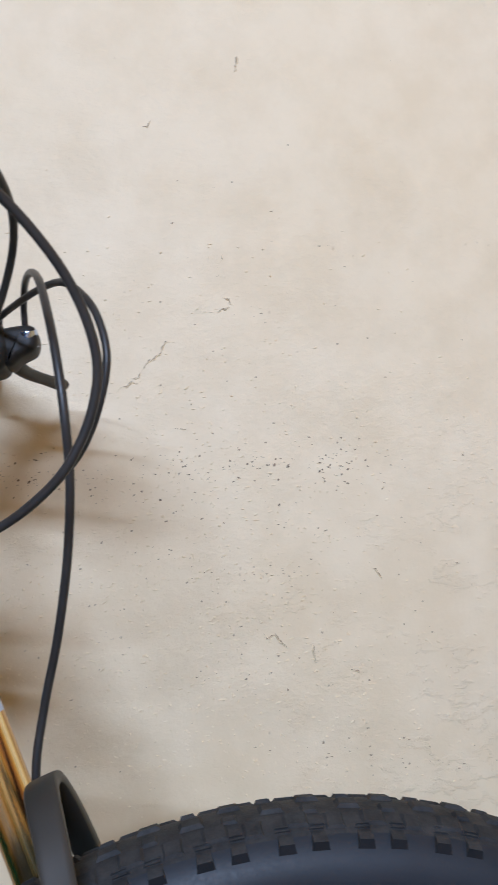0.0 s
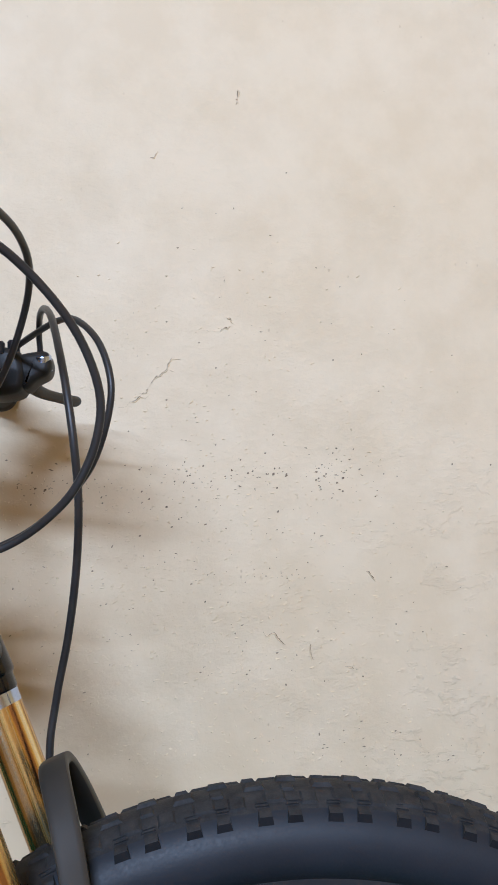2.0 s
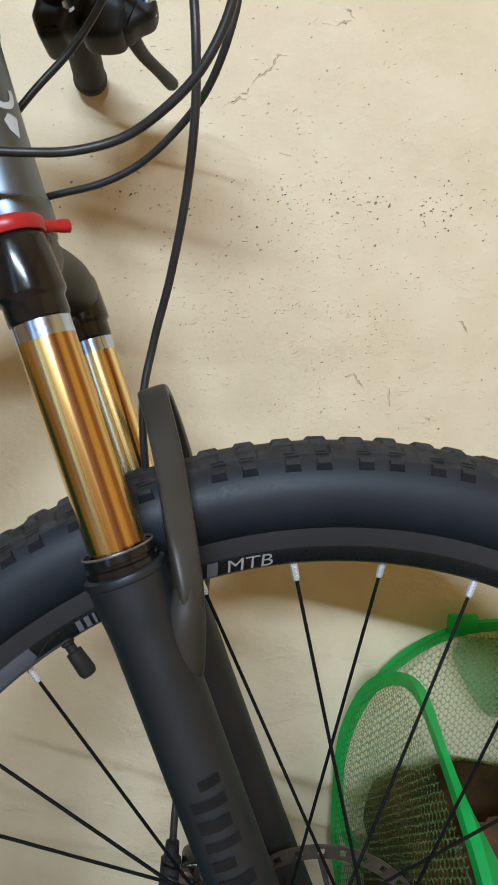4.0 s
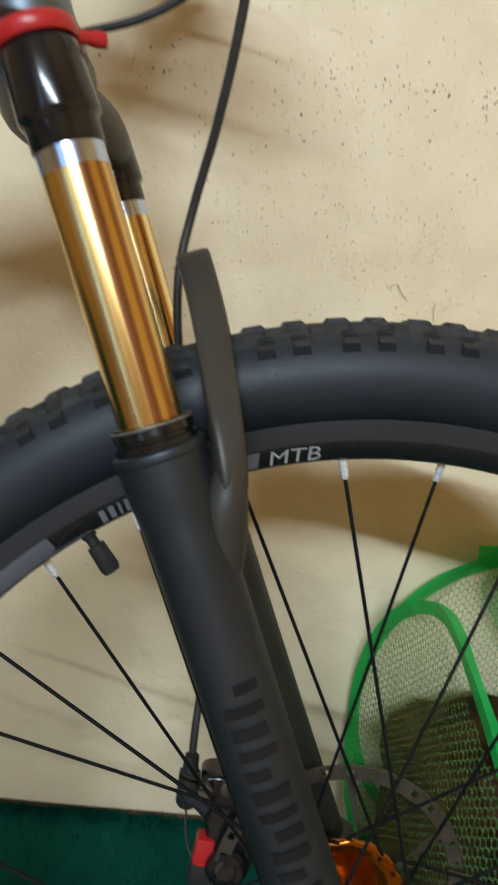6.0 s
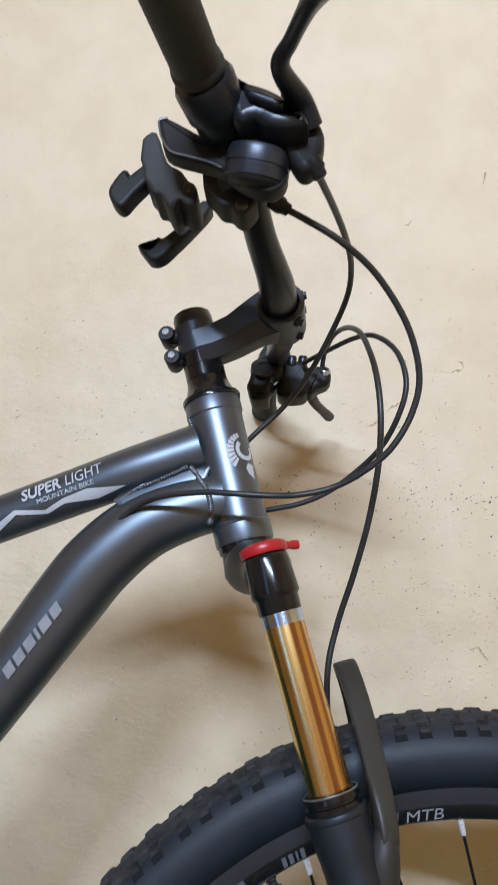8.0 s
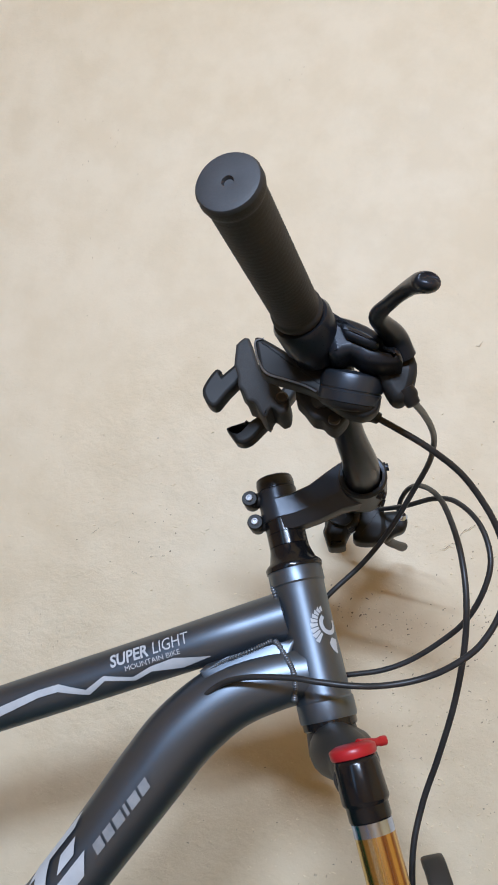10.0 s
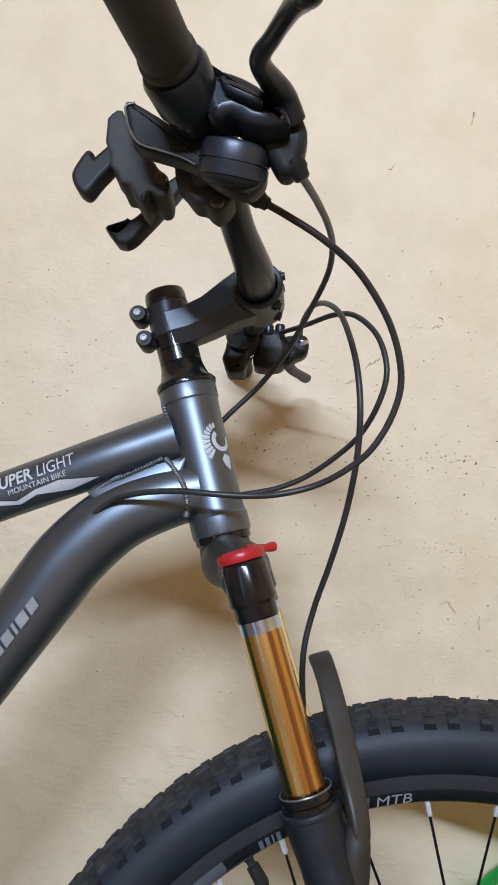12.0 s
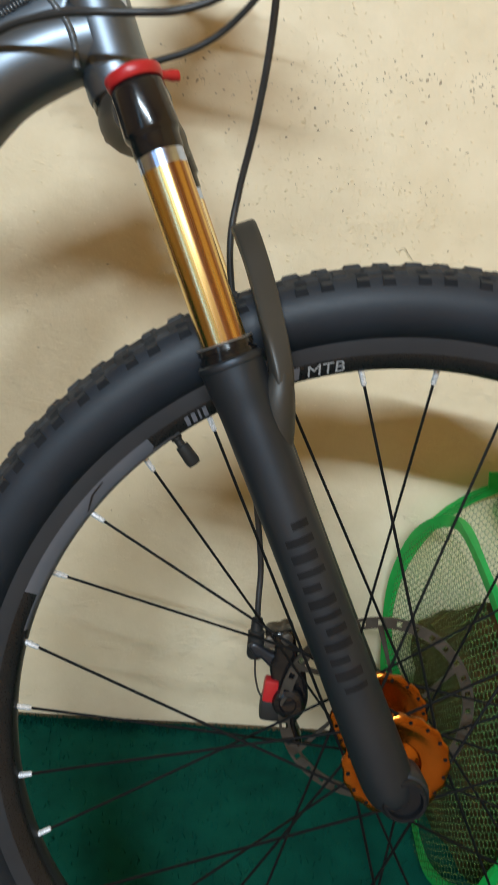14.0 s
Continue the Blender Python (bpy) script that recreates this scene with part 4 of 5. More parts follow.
def bead(line, size, count, parent, seed):
    """A weld: overlapping scales along a line."""
    r3 = random.Random(seed)
    pts = smooth_line(line, 12)
    bm = bmesh.new()
    for n in range(count):
        f = n / (count - 1) * (len(pts) - 1)
        k = min(int(f), len(pts) - 2)
        p = Vector(pts[k] + (pts[k + 1] - pts[k]) * (f - k))
        ahead = Vector(pts[k + 1] - pts[k]).normalized()
        made = bmesh.ops.create_uvsphere(bm, u_segments=10, v_segments=6, radius=size * r3.uniform(0.85, 1.1))["verts"]
        m = Matrix.Translation(p) @ ahead.to_track_quat("X", "Y").to_matrix().to_4x4() @ Matrix.Diagonal((0.70, 1.0, 1.0, 1))
        bmesh.ops.transform(bm, matrix=m, verts=made)
    return part("weld_bead", bm, M_WELD, parent, sharp=60)


WELD_A = [(-0.2650, 0.0005, 0.8439), (-0.2760, 0.0005, 0.8372), (-0.2890, 0.0010, 0.8297), (-0.3020, 0.0020, 0.8226), (-0.3130, 0.0040, 0.8150)]
WELD_B = [(-0.2620, 0.8444), (-0.2575, 0.8408), (-0.2540, 0.8365), (-0.2490, 0.8308), (-0.2450, 0.8253), (-0.2424, 0.8198), (-0.2410, 0.8142), (-0.2405, 0.8080), (-0.2405, 0.8020)]


def skin_y(x, z):
    """How near the room the skin of the head tube, gusset or down tube lies at a place of the frame."""
    flat_axis = Vector((AXIS_DIR.x, 0, AXIS_DIR.z)).normalized()
    rel = Vector((x - AXIS_TOP.x, 0, z - AXIS_TOP.z))
    best = mid_y(x) - 0.0185
    reach = [((rel - flat_axis * rel.dot(flat_axis)).length, 0.0222, AXIS_TOP.y)]
    for x0, z0, r0 in smooth_line(DT[:4], 12):
        reach.append((math.hypot(x - x0, z - z0), r0 * 0.96, mid_y(x0)))
    for away, radius, y in reach:
        if away < radius:
            best = min(best, y - math.sqrt(radius * radius - away * away))
    return best


bead([(x, y - 0.0012, z) for x, y, z in WELD_A], 0.0019, 26, bike_frame, 2)
bead([(x, skin_y(x, z) + 0.0010, z) for x, z in WELD_B], 0.0027, 30, bike_frame, 3)
bead([(*(steer(0.036) + Vector((-0.0165, -0.017, -0.006))),), (*(steer(0.022) + Vector((-0.0215, -0.0105, -0.002))),), (*(steer(0.014) + Vector((-0.0235, -0.002, 0.001))),)], 0.0022, 14, bike_frame, 4)

# cable port on the down tube
PORT = Vector((-0.3165, 0.0030, 0.7880))
bm = bmesh.new()
pd = Vector((-0.62, 0.05, -0.78)).normalized()
sweep(bm, [(*(PORT - pd * 0.020), 0.0030), (*(PORT - pd * 0.008), 0.0060), (*(PORT + pd * 0.006), 0.0062), (*(PORT + pd * 0.016), 0.0042)], 0.006, 14, 4, flat=0.5)
part("cable_port", bm, M_PLASTIC, bike_frame)


def on_tube(origin, along, upward, radius, lift=0.00035):
    """Wraps flat shapes (x along, y upward) round the side of a tube that faces the room."""
    al, up = Vector(along).normalized(), Vector(upward)
    up = (up - al * up.dot(al)).normalized()
    near = up.cross(al)
    near = near if near.y < 0 else -near
    def where(x, y):
        r = radius(x) if callable(radius) else radius
        a = y / r
        return Vector(origin) + al * x + (r + lift) * (math.cos(a) * near + math.sin(a) * up)
    return where


UP = Vector((0, 0, 1))
tt = on_tube(top_tube_point(0.1482), -(top_tube_point(0.2) - top_tube_point(0.1)), UP, 0.0199)
bm = text_mesh("SUPER", 0.0148, 0.0004)
cut(bm, 0, 0.002)
part("lettering", lay(bm, lambda x, y: tt(x * 0.86, y + 0.0005)), M_PRINT, top_tube, "pale grey word")
bm = text_mesh("LIGHT", 0.0148)
cut(bm, 0, 0.002)
part("lettering", lay(bm, lambda x, y: tt(0.0392 + x * 0.80, y + 0.0005)), M_PRINT, top_tube, "pale grey word")
bm = text_mesh("MOUNTAIN BIKE", 0.0060)
cut(bm, 0, 0.002)
part("lettering", lay(bm, lambda x, y: tt(0.012 + x * 1.12, y - 0.0060)), M_PRINT, top_tube, "small pale grey words")
# ridge-line stripe under the words
ridge = [(-0.150, -0.0040), (-0.1100, -0.0020), (-0.0700, 0.0015), (-0.0500, 0.0010), (-0.0270, -0.0105), (-0.0080, -0.0040), (0.0165, -0.0125), (0.0340, -0.0085), (0.0560, -0.0075), (0.0865, -0.0160)]
floor_line = [(0.0865, -0.0164), (0.0610, -0.0190), (0.0340, -0.0128), (0.0175, -0.0165), (-0.0080, -0.0082), (-0.0260, -0.0160), (-0.0520, -0.0050), (-0.0700, -0.0045), (-0.1100, -0.0095), (-0.150, -0.0120)]
quads = []
for k in range(len(ridge) - 1):
    a, b = floor_line[::-1][k], floor_line[::-1][k + 1]
    quads.append((a, b, ridge[k + 1], ridge[k]))
bm = polygons(quads)
cut(bm, 0.004, 0.002)
part("stripe", lay(bm, tt), M_PRINT, top_tube, "silver ridge-line stripe")
# down tube: a maker's word as plain bars, and part of a large emblem
DT_DIR = Vector((-0.404 + 0.3515, 0.006, 0.639 - 0.7235)).normalized()
dt = on_tube(Vector((-0.3906, 0.0285, 0.6626)) - DT_DIR * 0.012, -DT_DIR, UP, lambda x: min(0.0294, 0.0272 + 0.034 * x) if x > -0.01 else 0.0269 + 0.012 * x)
bars = []
x = 0.0
for w in (0.0095, 0.0095, 0.0100, 0.0030, 0.0105, 0.0095):
    bars.append(((x, 0.0), (x + w, 0.0), (x + w + 0.0028, 0.0082), (x + 0.0028, 0.0082)))
    x += w + 0.0026
for n, s in enumerate(bars):
    bm = polygons([s])
    cut(bm, 0, 0.002)
    part("printed_bar", lay(bm, lambda x, y: dt(x, y - 0.0115)), M_RIM_PRINT, down_tube)
shapes = [
    ((-0.060, 0.0190), (-0.002, 0.0190), (0.010, 0.0265), (-0.046, 0.0265)),
    ((-0.033, 0.0035), (-0.013, 0.0035), (-0.004, 0.0125), (-0.022, 0.0125)),
    ((-0.062, -0.0130), (-0.018, -0.0130), (-0.004, -0.0010), (-0.050, -0.0010)),
    ((-0.070, -0.0130), (-0.062, -0.0130), (-0.026, 0.0265), (-0.046, 0.0265)),
    ((-0.094, -0.0130), (-0.074, -0.0130), (-0.060, 0.0060), (-0.080, 0.0060)),
    ((-0.118, 0.0050), (-0.060, 0.0050), (-0.056, 0.0120), (-0.112, 0.0120)),
    ((-0.132, -0.0130), (-0.112, -0.0130), (-0.092, 0.0190), (-0.112, 0.0190)),
    ((-0.088, 0.0150), (-0.070, 0.0150), (-0.060, 0.0265), (-0.078, 0.0265)),
    ((-0.160, -0.0130), (-0.142, -0.0130), (-0.110, 0.0265), (-0.128, 0.0265)),
]
for n, s in enumerate(shapes):
    bm = polygons([s])
    cut(bm, 0, 0.002)
    part("emblem_stroke", lay(bm, lambda x, y, n=n: dt(x, y) + Vector((0, -0.00006 * n, 0))), M_PRINT, down_tube)

# head badge: a winged crest as a plain shape
badge = on_tube(steer(0.052), -AXIS_DIR, Vector((-1, 0, 0)), 0.0222)
bm = bmesh.new()
shapes = []
for k in range(9):
    a = radians(-40 + 14 * k)
    r0, r1 = 0.0105, 0.0185 - 0.0006 * k
    w = radians(5.0)
    shapes.append(tuple((r * math.sin(b), 0.001 + r * 0.9 * math.cos(b)) for r, b in ((r0, a - w), (r1, a - w * 1.3), (r1 + 0.001, a + w), (r0, a + w))))
for k in range(14):
    a0, a1 = radians(35 + 18 * k), radians(35 + 18 * (k + 1))
    shapes.append(tuple((r * math.cos(b), r * math.sin(b)) for r, b in ((0.0055, a0), (0.0090, a0), (0.0090, a1), (0.0055, a1))))
shapes.append(((-0.0240, -0.0035), (-0.0130, -0.0060), (-0.0110, 0.0), (-0.0150, 0.0035), (-0.0200, 0.0015)))
bm = polygons(shapes)
cut(bm, 0, 0.002)
part("head_badge", lay(bm, lambda x, y: badge(x * 1.05, y - 0.0200)), M_PRINT, bike_frame, "silver winged crest")

# headset: conical cover, spacers
bm = bmesh.new()
lathe(bm, [(0.001, 0.0150), (0.001, 0.0246), (-0.002, 0.0250), (-0.004, 0.0240), (-0.007, 0.0205), (-0.016, 0.0178), (-0.020, 0.0172), (-0.0205, 0.0140)], AXIS_TOP, AXIS_DIR, 40)
part("headset_cover", bm, M_GLOSS, bike_frame)
bm = bmesh.new()
lathe(bm, [(-0.0205, 0.0142), (-0.0205, 0.0172), (-0.0315, 0.0172), (-0.0318, 0.0168), (-0.0322, 0.0172), (-0.0435, 0.0172), (-0.0435, 0.0142)], AXIS_TOP, AXIS_DIR, 36)
part("spacer", bm, M_GLOSS, bike_frame)
bm = bmesh.new()
lathe(bm, [(0.1245, 0.0150), (0.1245, 0.0225), (0.130, 0.0222), (0.132, 0.0195), (0.135, 0.0190), (0.135, 0.0150)], AXIS_TOP, AXIS_DIR, 36)
part("lower_headset", bm, M_GLOSS, bike_frame)

# -- stem and bars --
CLAMP = Vector((-0.2040, -0.0100, 0.9870))
BAR = Vector((0.045, 0.998, -0.045)).normalized()
bm = bmesh.new()
lathe(bm, [(-0.0435, 0), (-0.0435, 0.0178), (-0.0447, 0.0186), (-0.0600, 0.0180), (-0.0715, 0.0177), (-0.0722, 0.0170), (-0.0728, 0)], AXIS_TOP, AXIS_DIR, 36)
arm = []
for x, y, z, high, wide in ((-0.2720, 0.0, 0.9510, 0.0150, 0.0170), (-0.2600, 0.0, 0.9555, 0.0150, 0.0170), (-0.2430, -0.002, 0.9645, 0.0158, 0.0172), (-0.2260, -0.006, 0.9765, 0.0180, 0.0180), (-0.2120, -0.009, 0.9845, 0.0205, 0.0188), (-0.2040, -0.010, 0.9870, 0.0210, 0.0192)):
    up = Vector((-0.42, 0, 0.907))
    ring = []
    for a, b in ((0.70, 1.0), (0.96, 0.90), (1.0, 0.84), (1.0, -0.22), (0.97, -0.30), (0.60, -0.96), (0.50, -1.0)):
        ring.append((-a * wide, b * high))
    ring += [(-u, v) for u, v in reversed(ring)]
    arm.append([bm.verts.new(Vector((x, y + 0.0135 + u, z)) + up * v) for u, v in ring])
for a, b in zip(arm, arm[1:]):
    for k in range(14):
        bm.faces.new((a[k], a[(k + 1) % 14], b[(k + 1) % 14], b[k]))
bm.faces.new(arm[0][::-1]), bm.faces.new(arm[-1])
lathe(bm, [(-0.0215, 0.0165), (-0.0215, 0.0190), (-0.0200, 0.0205), (0.0200, 0.0205), (0.0215, 0.0190), (0.0215, 0.0165)], CLAMP + BAR * 0.0135, BAR, 36)
stem = part("stem", bm, M_STEM, bike, "black alloy stem", sharp=22)
bm = bmesh.new()
lathe(bm, [(-0.0725, 0.0), (-0.0725, 0.0172), (-0.0800, 0.0172), (-0.0808, 0.0166), (-0.0832, 0.0164), (-0.0842, 0.0154), (-0.0844, 0.0)], AXIS_TOP, AXIS_DIR, 32)
part("top_spacer", bm, M_BLACK, stem)
for p in (Vector((-0.3015, 0.0108, 0.9629)), Vector((-0.2940, 0.0138, 0.9430))):
    bm = bmesh.new()
    lathe(bm, [(-0.012, 0), (-0.012, 0.0062), (-0.010, 0.0072), (0.010, 0.0072), (0.012, 0.0062), (0.012, 0)], p + Vector((0, 0.008, 0)), (0, -1, 0), 24)
    rod(bm, p + Vector((0.002, 0.006, 0)), p + Vector((0.016, 0.008, 0.003)), 0.0070, 0.0070, 16)
    part("pinch_lug", bm, M_PLASTIC, stem)
    bm = bmesh.new()
    lathe(bm, [(0, 0), (0, 0.0031), (0.0022, 0.0031), (0.0027, 0.0027), (0.0027, 0.0018), (0.0010, 0.0016), (0.0010, 0)], p + Vector((0, -0.0035, 0)), (-0.1, -1, 0.12), 16)
    part("bolt", bm, M_ZINC, stem, "bright steel hex bolt")
# face plate bolts
for side in (-1, 1):
    for up in (-1, 1):
        bm = bmesh.new()
        p = CLAMP + BAR * 0.0135 + Vector((0.0145, side * 0.013, up * 0.0115))
        lathe(bm, [(-0.006, 0), (-0.006, 0.0048), (0.003, 0.0048), (0.0035, 0.0034), (0.0055, 0.0034), (0.0058, 0)], p, (0.95, 0, up * 0.25), 12)
        part("face_bolt", bm, M_BLACK, stem)


def bar_point(side, d, back, up):
    """A point d metres out along the bar from its clamp; side -1 is the room's."""
    return CLAMP + BAR * (side * d) + Vector((-back, 0, up))


BAR_BEND = [(0.0, 0.0, 0.0, 0.0148), (0.030, 0.0005, 0.0, 0.0146), (0.055, 0.003, 0.001, 0.0130), (0.085, 0.008, 0.005, 0.0115), (0.125, 0.014, 0.014, 0.0111), (0.165, 0.024, 0.026, 0.0111), (0.205, 0.036, 0.033, 0.0111), (0.260, 0.0415, 0.0285, 0.0111), (0.338, 0.0482, 0.0197, 0.0111)]
bm = bmesh.new()
pts = [(*bar_point(-1, d, b, u), r) for d, b, u, r in ((0.322, 0.0468, 0.0215, 0.0111), *reversed(BAR_BEND[:-1]))] + [(*bar_point(1, d, b, u), r) for d, b, u, r in (*BAR_BEND[1:-1], (0.318, 0.0465, 0.0270, 0.0111))]
sweep(bm, pts, 0.011, 24, 6)
bars_ob = part("handlebar", bm, M_BLACK, bike, "black riser handlebar")


def along_bar(side, d):
    """Place and outward direction at d metres along the bent bar."""
    for (d0, b0, u0, _), (d1, b1, u1, _) in zip(BAR_BEND, BAR_BEND[1:]):
        if d <= d1:
            break
    f = (d - d0) / (d1 - d0)
    p = bar_point(side, d, b0 + (b1 - b0) * f, u0 + (u1 - u0) * f)
    return p, (bar_point(side, d1, b1, u1) - bar_point(side, d0, b0, u0)).normalized()


def grip(side):
    bm = bmesh.new()
    p0, _ = along_bar(side, 0.2065)
    p1, out = along_bar(side, 0.331 if side < 0 else 0.320)
    p1 += Vector((0, 0, 0.006)) if side > 0 else Vector((-0.003, 0, 0))
    ax = (p1 - p0).normalized()
    length = (p1 - p0).length
    prof = [(0, 0.0112), (0, 0.0156), (0.002, 0.0163), (0.005, 0.0160), (0.006, 0.0152)]
    n = 34
    for k in range(n):
        s = 0.008 + (length - 0.016) * k / (n - 1)
        prof += [(s - 0.0009, 0.01474), (s, 0.01484), (s + 0.0009, 0.01474)]
    prof += [(length - 0.006, 0.0156), (length - 0.003, 0.0162), (length, 0.0160)]
    lathe(bm, prof, p0, ax, 40)
    ob = part("grip", bm, M_RUBBER, bike, "black ribbed rubber grip", sharp=50)
    bm = bmesh.new()
    lathe(bm, [(length - 0.004, 0), (length - 0.004, 0.0158), (length + 0.0008, 0.0160), (length + 0.0022, 0.0150), (length + 0.0028, 0.0125), (length + 0.0024, 0.0030), (length + 0.0006, 0.0022), (length + 0.0006, 0)], p0, ax, 40)
    part("end_cap", bm, M_CAP, ob, "grey rubber end cap")


grip(-1)
grip(1)

FLIP_AT = Vector((0, -0.0100, 0)) + Vector((CLAMP.x, 0, CLAMP.z))


def sided(point, side):
    """A point of the room's side, or its mirror image on the wall's side."""
    p = Vector(point)
    return p if side < 0 else p - 2 * BAR * (p - FLIP_AT).dot(BAR)


def brake_lever(side):
    S = lambda pts: [(*sided(q[:3], side), *q[3:]) for q in pts]
    bm = bmesh.new()
    p, out = along_bar(side, 0.190)
    lathe(bm, [(-0.022, 0.0112), (-0.022, 0.0150), (-0.020, 0.0165), (-0.009, 0.0165), (-0.008, 0.0185), (0.010, 0.0190), (0.013, 0.0175), (0.013, 0.0112)], p, out, 28)
    upright_plate(bm, [(-0.2359, 1.0367), (-0.2267, 1.0367), (-0.2131, 1.0335), (-0.1993, 1.0263), (-0.1952, 1.0184), (-0.1880, 1.0176), (-0.1839, 1.0081), (-0.1958, 1.0057), (-0.2068, 1.0068), (-0.2155, 1.0117), (-0.2232, 1.0082), (-0.2312, 1.0146)], -0.190, 0.026, 0.006)
    upright_plate(bm, [(-0.2236, 1.0265), (-0.2121, 1.0239), (-0.2000, 1.0172), (-0.2008, 1.0130), (-0.2112, 1.0163), (-0.2230, 1.0216)], -0.2055, 0.008, 0.003)
    ob = part("brake_lever", bm, M_BLACK, bike, "black alloy brake lever")
    bm = bmesh.new()
    sweep(bm, S([(-0.1846, -0.1860, 1.0192, 0.0090), (-0.1912, -0.2000, 1.0262, 0.0080), (-0.2010, -0.2280, 1.0225, 0.0056), (-0.1945, -0.2460, 1.0225, 0.0046), (-0.1865, -0.2680, 1.0180, 0.0050), (-0.1809, -0.2830, 1.0125, 0.0066), (-0.1790, -0.2880, 1.0100, 0.0070), (-0.1777, -0.2920, 1.0080, 0.0060), (-0.1771, -0.2940, 1.0085, 0.0020)]), 0.006, 16, 6, flat=0.78, up=(0, 0, 1))
    part("blade", bm, M_BLACK, ob)
    bm = bmesh.new()
    upright_plate(bm, [(-0.2048, 1.0460), (-0.1940, 1.0461), (-0.1830, 1.0310), (-0.1747, 1.0170), (-0.1754, 1.0007), (-0.1792, 0.9921), (-0.1842, 0.9895), (-0.1894, 0.9922), (-0.1961, 1.0023), (-0.2030, 1.0108), (-0.1969, 1.0168), (-0.1959, 1.0262)], -0.176, 0.018, 0.0055)
    part("knuckle", bm, M_PLASTIC, ob)
    bm = bmesh.new()
    c = sided((-0.1952, -0.1870, 1.0306), side)
    lathe(bm, [(-0.011, 0), (-0.011, 0.0048), (-0.009, 0.0058), (0.009, 0.0058), (0.011, 0.0048), (0.011, 0)], c, (0.1, 0.1, 1), 18)
    part("pivot", bm, M_GLOSS, ob)
    bm = bmesh.new()
    e = [Vector(q) for q in S([(-0.1796, -0.1800, 0.9973), (-0.1764, -0.1780, 0.9931)])]
    ax = e[1] - e[0]
    lathe(bm, [(-0.003, 0), (-0.003, 0.0058), (0.003, 0.0062), (0.005, 0.0050), (0.0085, 0.0046), (0.0095, 0.0032), (0.0095, 0)], e[0], ax, 16)
    part("barrel_adjuster", bm, M_PLASTIC, ob)
    return e


near_lever = brake_lever(-1)


